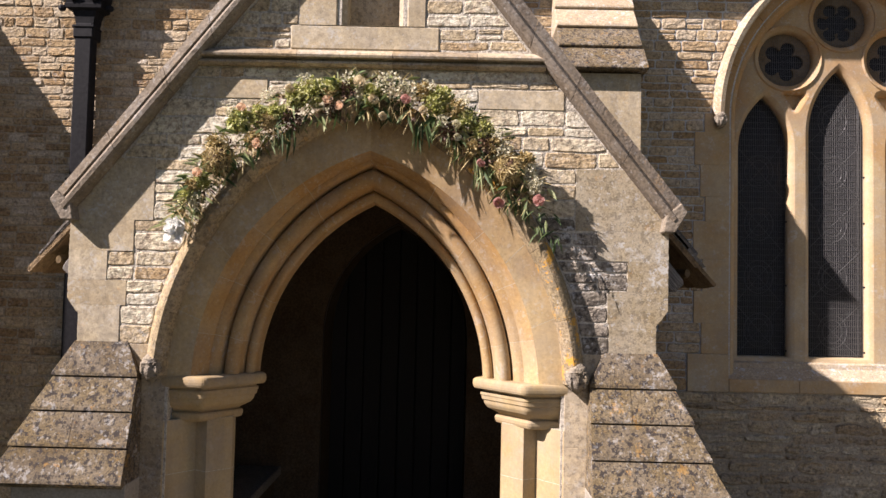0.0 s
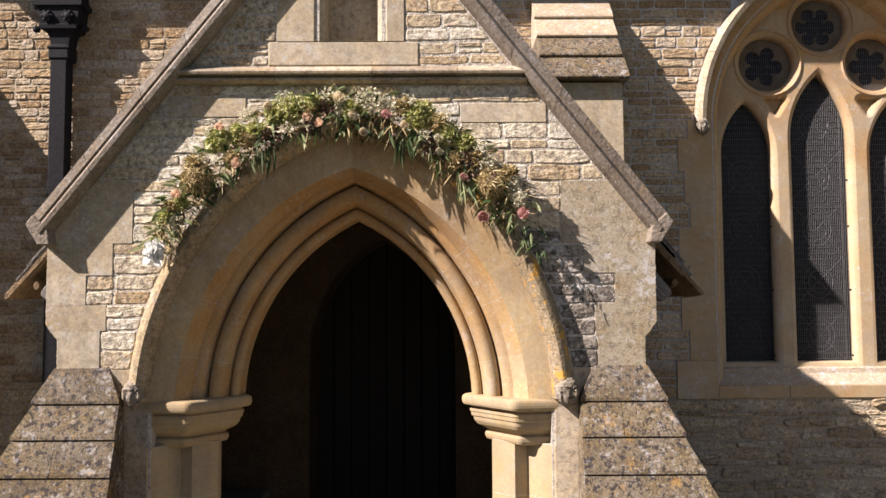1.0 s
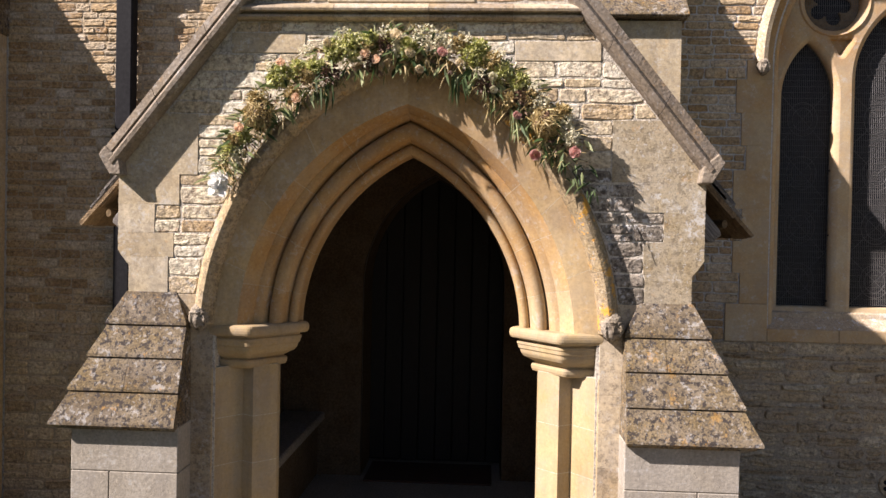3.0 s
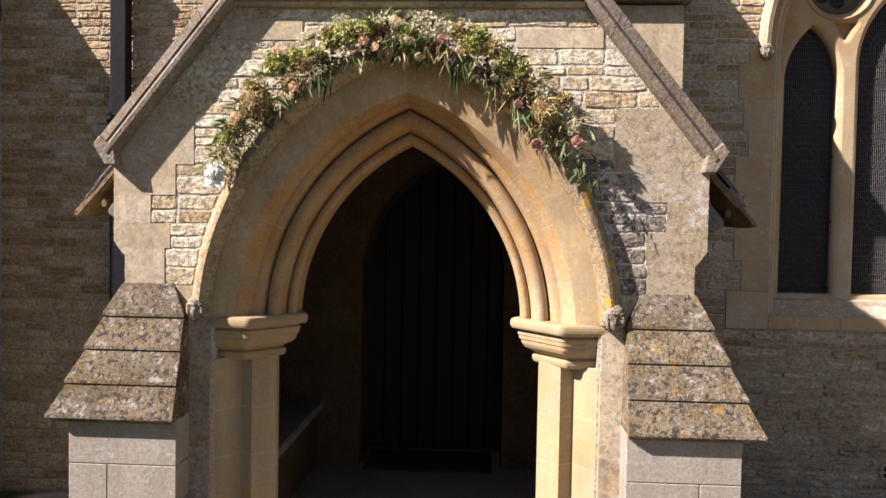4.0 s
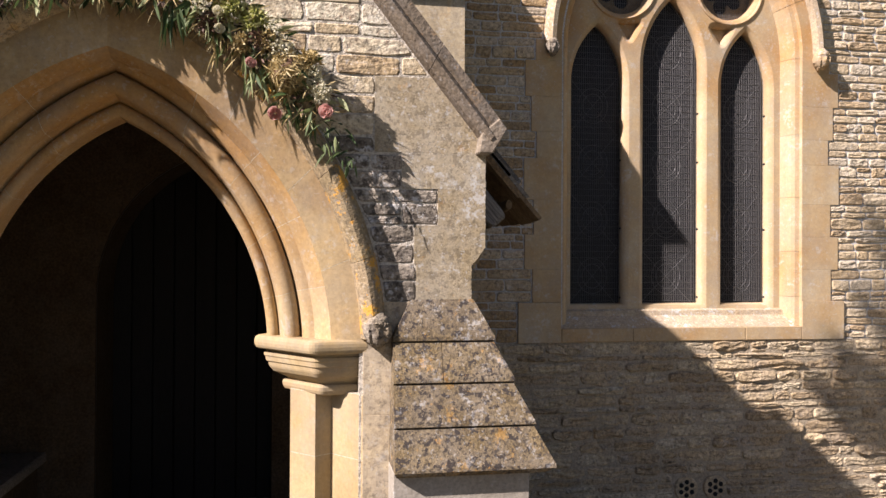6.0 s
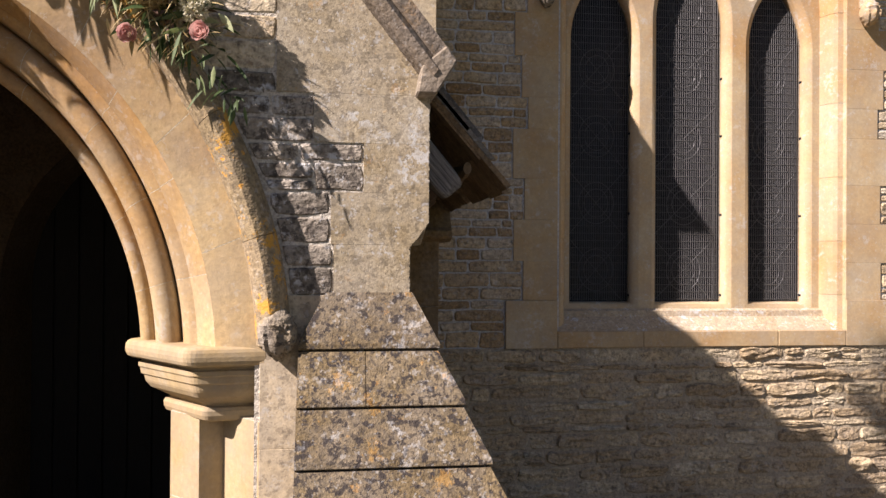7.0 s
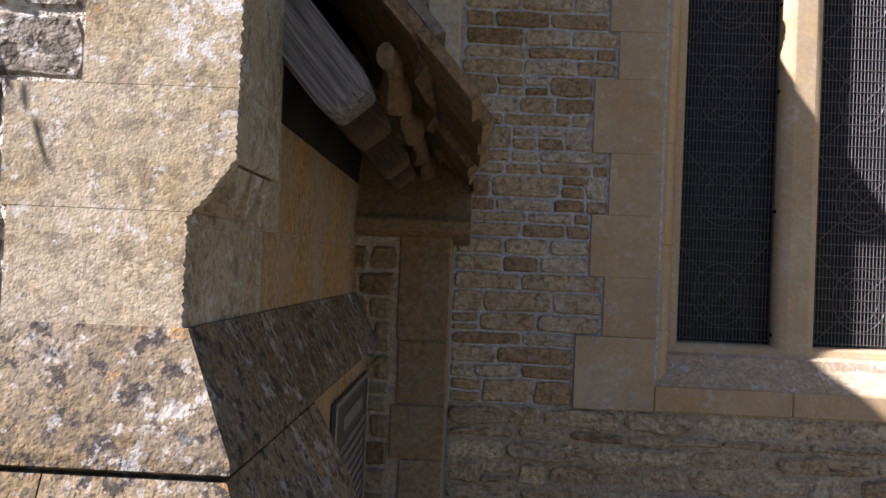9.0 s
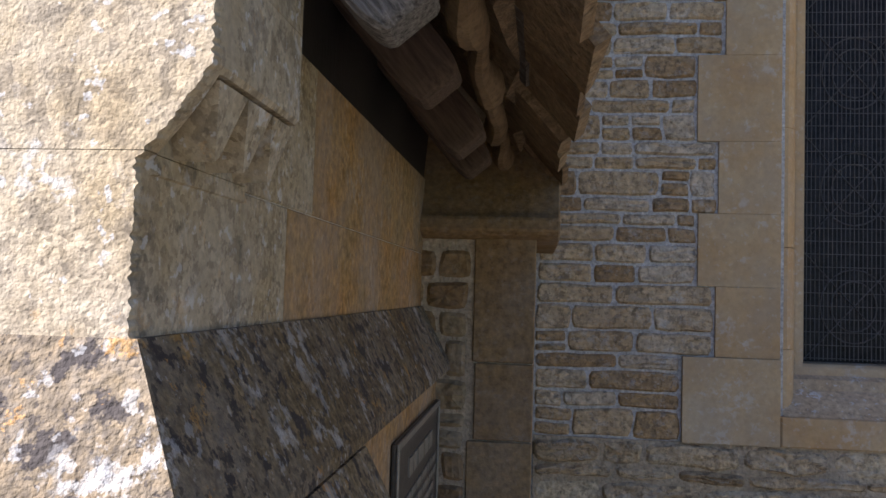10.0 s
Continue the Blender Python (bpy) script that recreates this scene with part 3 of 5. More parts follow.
# ---- coping, string course, niche ----
def coping(side):
    name = "gable_coping"
    t = thing(name, (CX + side * 1.1, F, 3.2), "weathered grey stone coping on the porch gable, stained with lichen", "coping", "gable copings")
    cuts = [0.0, 0.16, 0.33, 0.47, 0.64, 0.82, 1.0]
    # a skew line from the foot of the gable to its apex
    foot_in, foot_out = (1.618, 2.40), (1.690, 2.50)
    top_in, top_out = (0.0, 2.40 + 1.618 * PITCH), (0.0, 2.50 + 1.690 * PITCH)
    for u0, u1 in zip(cuts, cuts[1:]):
        g = 0.0007
        ring = []
        for u in (u0 + g, u1 - g):
            hi, zi = foot_in[0] * (1 - u), foot_in[1] + (top_in[1] - foot_in[1]) * u
            ho, zo = foot_out[0] * (1 - u), foot_out[1] + (top_out[1] - foot_out[1]) * u
            def at(w, y, hi=hi, zi=zi, ho=ho, zo=zo):
                return (CX + side * (hi + (ho - hi) * w), y, zi + (zo - zi) * w)
            prof = [(1.0, F + 0.30), (1.0, F - 0.065), (0.62, F - 0.075), (0.55, F - 0.060), (0.50, F - 0.072), (0.36, F - 0.092), (0.18, F - 0.090), (0.05, F - 0.070), (0.0, F - 0.04), (0.0, F + 0.30)]
            ring.append([at(w, y) for w, y in prof])
        part("coping_stone", loft(ring), COPING, t)
    # the block that ends the coping over the quoin
    pts = [(CX + side * h, z) for h, z in ((1.575, 2.36), (1.640, 2.36), (1.708, 2.470), (1.672, 2.52), (1.59, 2.45))]
    part("end_block", prism_y(pts, F - 0.085, F + 0.30, 0.006), COPING, t)


for s in (-1, 1):
    coping(s)

string = thing("string_course", (CX, F, 3.25), "moulded stone string course across the gable, lit along its top", "string course")
prof = [(F + 0.05, 3.335), (F - 0.02, 3.325), (F - 0.062, 3.300), (F - 0.070, 3.287), (F - 0.066, 3.275), (F - 0.022, 3.270), (F - 0.018, 3.261), (F - 0.046, 3.256), (F - 0.048, 3.244), (F - 0.030, 3.232), (F + 0.05, 3.228)]
xs = [CX - 0.955, -0.82, -0.30, 0.16, CX + 0.945]
for a, b in zip(xs, xs[1:]):
    part("string_stone", prism_x(prof, a + 0.001, b - 0.001), STAINED, string)

niche = thing("niche", (CX, F, 3.33), "empty lancet niche with a chamfered stone surround", "niche")
NA, NZ = 0.145, 4.02
def niche_line(o, z0):
    return arch_points(CX - 0.01, NA + o, NZ, 0.16, 8, z0)
part("sill_block", slab(-0.865, -0.05, F - 0.006, F + 0.1, 3.335, 3.465, 0.005), ASHLAR, niche)
me = plate("surround", [[(-0.82, 3.469), (-0.13, 3.469), (-0.13, 3.95), (CX + 0.30, 4.10), (CX, 4.48), (CX - 0.30, 4.10), (-0.82, 3.95)], niche_line(0.055, 3.4695)], F - 0.006, F + 0.05)
me.materials.append(ASHLAR)
part("surround", me, ASHLAR, niche)
pa, pb = niche_line(0.055, 3.466), niche_line(0.0, 3.48)
part("chamfer", loft([[(x, F - 0.006, z) for x, z in pa], [(x, F + 0.05, z) for x, z in pb], [(x, F + 0.205, z) for x, z in pb]], close=False), ASHLAR, niche)
part("back", prism_y(niche_line(0.03, 3.45), F + 0.20, F + 0.22), STAINED, niche)
bm = bmesh.new()
ball(bm, (CX - 0.01, F - 0.01, 4.27), 0.04, 0.03, 0.045)
part("hood_boss", bm, ASHLAR, niche)

# ---- porch arch ----
prof = [(1.09, F + 0.30), (1.09, F - 0.004), (0.940, F - 0.004), (0.874, F + 0.060), (0.869, F + 0.086), (0.848, F + 0.090), (0.830, F + 0.100), (0.818, F + 0.122), (0.806, F + 0.180)]
prof += roll((0.762, F + 0.165), 0.042, -5, -190, 9) + [(0.716, F + 0.215), (0.705, F + 0.252)]
prof += roll((0.680, F + 0.245), 0.027, -15, -180, 7) + [(0.653, F + 0.29), (0.653, F + 0.38), (0.76, F + 0.50), (0.98, F + 0.50)]


def porch_off(a):
    """The inner orders of the arch are struck from centres farther apart than the outer ones."""
    if a < 0.81:
        return 0.50 + (a - 0.653) * 0.2
    return 0.531 - (a - 0.81) * 0.8 if a < 1.0 else OFF


arch = thing("porch_arch", (CX, F, SPRING), "pointed porch arch of honey-orange stone with roll mouldings", "arch")
joints = [0.0, 0.17, 0.36, 0.55, 0.76, 1.0]
cutoff = 3
outer_order = prof[:cutoff] + [(0.9385, F - 0.0035), (0.9385, F + 0.30)]
inner_order = [(0.98, F + 0.30), (0.938, F + 0.30), (0.938, F - 0.003)] + prof[cutoff:]
offcut = [0.0, 0.21, 0.43, 0.66, 1.0]
for side in (-1, 1):
    for u0, u1 in zip(offcut, offcut[1:]):
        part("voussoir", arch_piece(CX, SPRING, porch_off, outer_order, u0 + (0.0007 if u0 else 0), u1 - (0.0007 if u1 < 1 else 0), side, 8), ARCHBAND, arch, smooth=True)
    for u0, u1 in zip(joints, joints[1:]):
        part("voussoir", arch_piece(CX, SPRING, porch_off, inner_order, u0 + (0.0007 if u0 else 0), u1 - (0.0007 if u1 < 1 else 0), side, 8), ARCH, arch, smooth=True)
for side in (-1, 1):
    for line, order, cut_at in ((outer_order, "outer", offcut), (inner_order, "inner", joints)):
        for u in cut_at[1:-1]:
            part("joint_mortar", arch_piece(CX, SPRING, porch_off, line, u - 0.0006, u + 0.0006, side, 1), LIME, arch)

label_prof = [(1.06, F + 0.02), (1.072, F - 0.030), (1.078, F - 0.052), (1.095, F - 0.072), (1.12, F - 0.084), (1.145, F - 0.078), (1.165, F - 0.058), (1.178, F - 0.03), (1.18, F + 0.02)]
hood = thing("hood_mould", (CX, F, SPRING + 0.1), "lichen-stained hood mould over the porch arch", "hood mould")
for side in (-1, 1):
    for u0, u1 in zip([0.03, 0.2, 0.4, 0.62, 0.8], [0.2, 0.4, 0.62, 0.8, 1.0]):
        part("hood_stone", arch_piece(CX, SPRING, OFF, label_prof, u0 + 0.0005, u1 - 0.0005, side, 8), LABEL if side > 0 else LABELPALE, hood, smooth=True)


# ---- capitals and jambs ----
def respond(side):
    corners = [(0.80, F + 0.52), (0.582, F + 0.285), (0.85, F - 0.045), (1.085, F - 0.005), (1.085, F + 0.50)]
    cap_plan = [corners[0]]
    for a, b, c in zip(corners, corners[1:3], corners[2:4]):
        # rounded corner
        ra, rc = 0.03 / math.dist(a, b), 0.03 / math.dist(b, c)
        p, q = [b[i] + (a[i] - b[i]) * ra for i in (0, 1)], [b[i] + (c[i] - b[i]) * rc for i in (0, 1)]
        cap_plan += [tuple((1 - u) ** 2 * p[i] + 2 * u * (1 - u) * b[i] + u * u * q[i] for i in (0, 1)) for u in (0, 0.25, 0.5, 0.75, 1)]
    cap_plan += corners[3:]
    shaft = [(0.92, F + 0.50), (0.80, F + 0.36), (0.76, F + 0.28), (0.76, F + 0.22), (0.872, F + 0.11), (0.945, F + 0.155), (1.075, F - 0.003), (1.20, F - 0.003), (1.20, F + 0.50)]

    def ring(plan, z, k, x=0.0):
        # k draws the outline in towards the core of the shaft
        return [(CX + side * (h + (0.98 - h) * k if h < 1.08 else h + 0.01), y + (F + 0.30 - y) * k * (0.9 if y < F + 0.3 else 0.0), z) for i, (h, y) in enumerate(plan)]
    t = thing("respond", (CX + side * 0.9, F + 0.2, GROUND), "half-octagonal stone jamb with a moulded capital", "jamb", "porch jambs")
    steps = [(1.535, 0.075), (1.533, 0.045), (1.527, 0.018), (1.517, 0.004), (1.503, 0.0), (1.489, 0.006), (1.478, 0.022), (1.472, 0.05), (1.467, 0.14), (1.458, 0.145), (1.454, 0.115), (1.440, 0.115), (1.434, 0.13), (1.414, 0.14), (1.408, 0.165), (1.392, 0.175), (1.384, 0.185), (1.366, 0.225), (1.350, 0.31), (1.336, 0.385), (1.328, 0.40), (1.324, 0.35), (1.314, 0.335), (1.298, 0.34), (1.284, 0.36), (1.276, 0.42)]
    part("capital", loft([ring(cap_plan, z, k) for z, k in steps]), JAMB, t, "moulded cream stone capital")
    zs = [GROUND, 0.02, 0.42, 0.73, 1.00, 1.29]
    for z0, z1 in zip(zs, zs[1:]):
        part("jamb_stone", loft([[(CX + side * h, y, z) for h, y in shaft] for z in (z0 + 0.002, z1 - 0.002)]), JAMB, t)
    part("jamb_joint", loft([[(CX + side * (h + 0.0008), y + 0.0008, z) for h, y in shaft] for z in (GROUND, 1.29)]), LIME, t)


for s in (-1, 1):
    respond(s)
    x0, x1 = sorted((CX + s * 1.0765, CX + s * 1.22))
    for z0, z1 in ((GROUND, 0.35), (0.35, 0.80), (0.80, 1.20)):
        part("stained_block", slab(x0, x1, F - 0.0045, F + 0.02, z0 + 0.0004, z1 - 0.0004, 0.0015), STAINED, wall_front)
    # the wall under the foot of the hood mould
    x0, x1 = sorted((CX + s * 1.0765, CX + s * 1.35))
    part("spandrel_block", slab(x0, x1, F - 0.0038, F + 0.02, 1.20, 1.70, 0.0015), STAINED, wall_front)

# ---- quoins of the porch front ----
left_q = [(2.372, 2.712, -1.585), (2.202, 2.372, -1.688), (2.043, 2.202, -1.828), (1.907, 2.043, -1.718), (1.70, 1.907, -1.748)]
right_q = [(2.366, 2.70, 0.713), (2.204, 2.366, 0.835), (2.04, 2.204, 0.998), (1.868, 2.04, 0.892), (1.70, 1.868, 0.902)]


def quoin(side, z0, z1, xin):
    n = 120
    zs = [z0 + 0.0004 + (z1 - z0 - 0.0008) * i / n for i in range(n + 1)]
    outer = [(CX + side * (min(quoin_half(z), gable_half(z)) + 0.0022 * noise.noise((z * 230, side * 3.0, 0.5)) + 0.001 * noise.noise((z * 60, side * 3.0, 0.5)) - 0.002 * max(0.0, noise.noise((z * 17, 4.0, side)))), z) for z in zs]
    pts = outer + [(xin, zs[-1]), (xin, zs[0])] if abs(xin - CX) < abs(outer[-1][0] - CX) else outer + [(xin, zs[0])]
    # a worn arris between face and return
    worn = [(x - side * 0.004 * (0.6 + noise.noise((z * 160, 9.0, side))) if i <= n else x, z) for i, (x, z) in enumerate(pts)]
    flat = [(CX + side * min(quoin_half(z), gable_half(z)), z) for z in zs] + pts[n + 1:]
    sunk = [(CX + side * (min(1.568 if 1.85 < z < 1.938 else quoin_half(z), gable_half(z))), z) for z in zs] + pts[n + 1:]
    bm = loft([[(x, y, z) for x, z in line] for y, line in ((F - 0.0035, worn), (F + 0.0015, pts), (F + 0.016, flat), (F + 0.022, sunk), (F + 0.235, sunk))])
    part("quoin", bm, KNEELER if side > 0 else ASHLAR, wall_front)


for z0, z1, x in left_q:
    quoin(-1, z0, z1, x)
for z0, z1, x in right_q:
    quoin(1, z0, z1, x)
for side in (-1, 1):
    zs = [1.70 + 0.02 * i for i in range(34)]
    body = [(CX + side * 1.45, zs[-1]), (CX + side * 1.45, zs[0])]
    near = [(CX + side * (quoin_half(z) - 0.013), z) for z in zs] + body
    far = [(CX + side * (min(quoin_half(z), 1.568 if z < 1.945 else 2.0) - 0.002), z) for z in zs] + body
    part("joint_mortar", loft([[(x, y, z) for x, z in line] for y, line in ((F - 0.0022, near), (F + 0.010, near), (F + 0.024, far), (F + 0.23, far))]), LIME, wall_front)
# long ashlars under the string course
part("ashlar_block", slab(-1.40, -0.985, F - 0.0035, F + 0.02, 3.055, 3.165, 0.002), ASHLAR, wall_front)
part("ashlar_block", slab(0.175, 0.64, F - 0.0035, F + 0.02, 3.02, 3.125, 0.002), ASHLAR, wall_front)


# ---- corner buttresses ----
def corner_buttress(side):
    t = thing("corner_buttress", (CX + side * 1.5, 4.3, GROUND), "stepped corner buttress with lichen-spotted weathering slabs", "buttress", "porch buttresses")
    zt = [1.712, 1.525, 1.350, 1.172, 0.995]
    back = F + 0.50
    for i in range(4):
        z1, z0 = zt[i], zt[i + 1]
        u1, u0 = (1.712 - z1) / 0.712, (1.712 - z0) / 0.712
        out1, out0 = 1.572 + 0.306 * u1, 1.572 + 0.306 * u0
        y1, y0 = F - 0.005 - 0.24 * u1, F - 0.005 - 0.24 * u0
        in1 = 1.285 if i == 0 else 1.205 - 0.012 * u1
        in0 = 1.205 - 0.012 * u0
        rings = []
        for z, o, y, n in ((z1 - 0.002, out1, y1, in1), (z0 + 0.024, out0 + 0.004, y0 - 0.004, in0), (z0 + 0.008, out0 + 0.006, y0 - 0.006, in0), (z0 + 0.002, out0 - 0.004, y0 + 0.006, in0), (z0 - 0.02, out0 - 0.035, y0 + 0.035, in0 + 0.01)):
            bk = W - 0.6 if i == 0 else back + 0.05 * i
            rings.append([(CX + side * n, y, z), (CX + side * o, y, z), (CX + side * o, bk, z), (CX + side * n, bk, z)])
        if i == (1 if side > 0 else 2):
            # two stones in this course
            k = CX + side * (1.415 if side > 0 else 1.50)
            part("weathering_slab", loft([[a, (k - side * 0.0012, b[1], b[2]), (k - side * 0.0012, c[1], c[2]), d] for a, b, c, d in rings]), SETOFF, t)
            part("weathering_slab", loft([[(k + side * 0.0012, a[1], a[2]), b, c, (k + side * 0.0012, d[1], d[2])] for a, b, c, d in rings]), SETOFF, t)
        else:
            part("weathering_slab", loft(rings), SETOFF, t)
    zs = [0.995, 0.745, 0.53]
    for z1, z0 in zip(zs, zs[1:]):
        a, b = CX + side * 1.19, CX + side * 1.785
        m = a + (b - a) * 0.64
        for p, q in (((a, b),) if z1 == 0.995 else ((a, m), (m, b))):
            p, q = sorted((p, q))
            part("ashlar_block", slab(p + 0.0015, q - 0.0015, F - 0.192, back + 0.1, z0 + 0.0015, z1 - 0.0015, 0.004), PLINTH, t)
    rings = []
    for z, e in ((0.528, 0.0), (0.475, 0.055), (0.445, 0.06), (GROUND - 0.02, 0.06)):
        rings.append([(CX + side * (1.19 - e), F - 0.192 - e, z), (CX + side * (1.785 + e), F - 0.192 - e, z), (CX + side * (1.785 + e), back + 0.1, z), (CX + side * (1.19 - e), back + 0.1, z)])
    part("plinth", loft(rings), PLINTH, t)


for s in (-1, 1):
    corner_buttress(s)

# ---- buttress of the church beside the porch ----
wb = thing("wall_buttress", (1.18, 6.2, GROUND), "stone church buttress with a stepped sloping top", "buttress")
BX0, BX1 = 0.86, 1.485
part("shaft", slab(BX0 + 0.01, BX1 - 0.01, 6.24, W, 2.15, 3.72, 0), ASHLAR, wb)
part("lower_shaft", slab(BX0 + 0.01, BX1 - 0.003, 6.134, W, GROUND, 1.92, 0), LOWMORTAR, wb)
for z0, z1, xl in ((GROUND, 0.28, 1.34), (0.28, 0.72, 1.31), (0.72, 1.15, 1.335), (1.15, 1.335, 1.30), (1.335, 1.555, 1.318), (1.555, 1.915, 1.31)):
    part("ashlar_block", slab(xl, BX1, 6.126, 6.5, z0 + 0.002, z1 - 0.002, 0.003), BUTTST, wb)
prof = [(W, 2.30), (6.26, 2.28), (6.10, 1.985), (6.075, 1.965), (6.07, 1.93), (6.10, 1.915), (6.14, 1.905), (W, 1.905)]
part("lower_weathering", prism_x(prof, BX0 - 0.02, BX1 + 0.065, 0.005), BUTTST, wb)
tops = [(6.175, 3.735), (6.33, 3.95), (6.48, 4.155), (6.63, 4.36), (W, 4.62)]
for (ya, za), (yb, zb) in zip(tops, tops[1:]):
    e = 0.03 if ya < 6.2 else 0.012
    prof = [(W, za), (ya - 0.012, za), (ya - 0.022, za + 0.012), (ya - 0.012, za + 0.034), (yb, zb), (W, zb)]
    part("weathering_slab", prism_x(prof, BX0 - e, BX1 + e, 0.003), SETOFF if za < 4.1 else SILLST, wb)

# ---- stones of the walls' openings ----
def jamb_piece(cx, profile, z0, z1, side):
    return loft([[(cx + side * a, y, z) for a, y in profile] for z in (z0, z1)])


def foil(n, cx, cz, d, r, turn=0.0, k=9):
    """The outline of a foiled opening: n lobes of radius r about a ring of radius d."""
    pts = []
    span = math.radians(125) if n == 6 else math.radians(118)
    for i in range(n):
        a = turn + 2 * math.pi * i / n
        ox, oz = cx + d * math.cos(a), cz + d * math.sin(a)
        for j in range(k):
            b = a - span + 2 * span * j / (k - 1)
            pts.append((ox + r * math.cos(b), oz + r * math.sin(b)))
    return pts


def round_hole(cx, cz, r, n=28):
    return [(cx + r * math.cos(2 * math.pi * i / n), cz + r * math.sin(2 * math.pi * i / n)) for i in range(n)]


# dirt and the roundels' shade put into one dark colour
FOILST = stone("shaded_dirty_tracery", [(0.10, 0.07, 0.04), (0.16, 0.11, 0.06), (0.22, 0.16, 0.1)], grey=0.3, bump=0.3)
window = tagged(new("window_1"), "three-light traceried church window with leaded glass behind wire guards", "window", kind="structure")
SILL = 1.52
TX = 3.372      # axis of the lights
wprof = [(1.16, W + 0.10), (1.16, W - 0.004), (1.022, W - 0.004), (1.016, W + 0.004), (1.016, W + 0.030), (1.003, W + 0.032)]
wprof += [(0.998 - 0.068 * math.sin(radians(a)), W + 0.160 - 0.128 * math.cos(radians(a))) for a in (15, 35, 55, 75)]
wprof += [(0.920, W + 0.162), (0.908, W + 0.162), (0.908, W + 0.177), (0.880, W + 0.197), (0.880, W + 0.38), (1.01, W + 0.38)]
jprof = [p if p[0] < 1.1 else (1.035, p[1]) for p in wprof]
zs = [1.345, 1.58, 1.95, 2.39, 2.90, WS]
for side in (-1, 1):
    for z0, z1 in zip(zs, zs[1:]):
        part("jamb_stone", jamb_piece(TX, jprof, z0 + 0.001, z1 - 0.001, side), WINST, window)
    for u0, u1 in zip([0.0, 0.25, 0.5, 0.76], [0.25, 0.5, 0.76, 1.0]):
        part("arch_stone", arch_piece(TX, WS, WOFF, wprof, u0 + 0.001, u1 - 0.001, side, 6), WINST, window)
    blocks = [(1.238, 1.545, 1.373), (1.545, 1.80, 1.259), (1.80, 2.065, 1.323), (2.065, 2.33, 1.253), (2.33, 2.65, 1.33), (2.65, 2.855, 1.232), (2.855, 3.124, 1.275), (3.124, 3.40, 1.322), (3.40, 3.56, 1.24)]
    for z0, z1, h in blocks:
        x0, x1 = sorted((WX + side * (1.034 if side < 0 else 0.999), WX + side * h))
        part("surround_block", slab(x0, x1, W - (0.016 if z0 < 1.3 else 0.005), W + 0.05, z0 + 0.0004, z1 - 0.0004, 0.001), WINST, window)
    # hood mould
    hp = [(1.10, W + 0.02), (1.085, W - 0.02), (1.10, W - 0.075), (1.135, W - 0.085), (1.165, W - 0.06), (1.175, W - 0.01), (1.175, W + 0.02)]
    for u0, u1 in zip([0.0, 0.3, 0.62], [0.3, 0.62, 1.0]):
        part("hood_stone", arch_piece(WX, WS + 0.02, WOFF, hp, u0 + 0.001, u1 - 0.001, side, 8), SILLST, window)
sp = [(W + 0.36, 1.345), (W + 0.0, 1.3455), (W + 0.12, 1.43), (W + 0.127, 1.468), (W + 0.15, 1.478), (W + 0.25, 1.52), (W + 0.36, 1.525)]
for a, b in zip([-1.02, -0.30, 0.42], [-0.30, 0.42, 0.95]):
    part("sill_stone", prism_x(sp, WX + a + 0.001, WX + b - 0.001), SILLST, window, "lichen-speckled sloping sill")
for a, b in zip([-1.032, -0.45, 0.50], [-0.45, 0.50, 0.997]):
    part("apron_stone", slab(WX + a + 0.001, WX + b - 0.001, W - 0.016, W + 0.2, 1.238, 1.3445, 0.005), WINST, window)

lights = [(2.715, 0.216, 3.295, 0.385), (3.352, 0.248, 3.44, 0.503), (3.990, 0.208, 3.30, 0.40)]
roundels = [(TX + 0.01, 4.44, 0.238, 6, 0.0), (TX - 0.462, 4.09, 0.238, 5, 1.2), (TX + 0.468, 4.09, 0.238, 5, 1.94)]
outer = arch_points(TX, 0.975, WS, WOFF, 18, SILL - 0.14)
holes = [arch_points(c, a, z, o, 12, SILL) for c, a, z, o in lights] + [round_hole(c, z, r) for c, z, r, _, _ in roundels]
for m in (-1, 1):
    # sunk spandrel with rounded corners
    cx, cz = TX + m * 0.400, 3.725
    for_each = ((-1, 0.6), (0, -0.9), (1, 0.6))
    pit = []
    for k, (ux, uz) in enumerate(for_each):
        q = radians((150, 270, 30)[k])
        pit += [(cx + 0.070 * ux + 0.008 * math.cos(q + radians(d)), cz + 0.075 * uz + 0.008 * math.sin(q + radians(d))) for d in (-50, -25, 0, 25, 50)]
    holes.append(pit)
me = plate("tracery", [outer] + holes, W + 0.157, W + 0.295, 0.042)
me.materials.append(WINST)
part("tracery", me, WINST, window, "honey-coloured stone tracery with splayed mullions")
for m in (-1, 1):
    part("spandrel_back", slab(TX + m * 0.400 - 0.10, TX + m * 0.400 + 0.10, W + 0.225, W + 0.25, 3.62, 3.81, 0), WINST, window)
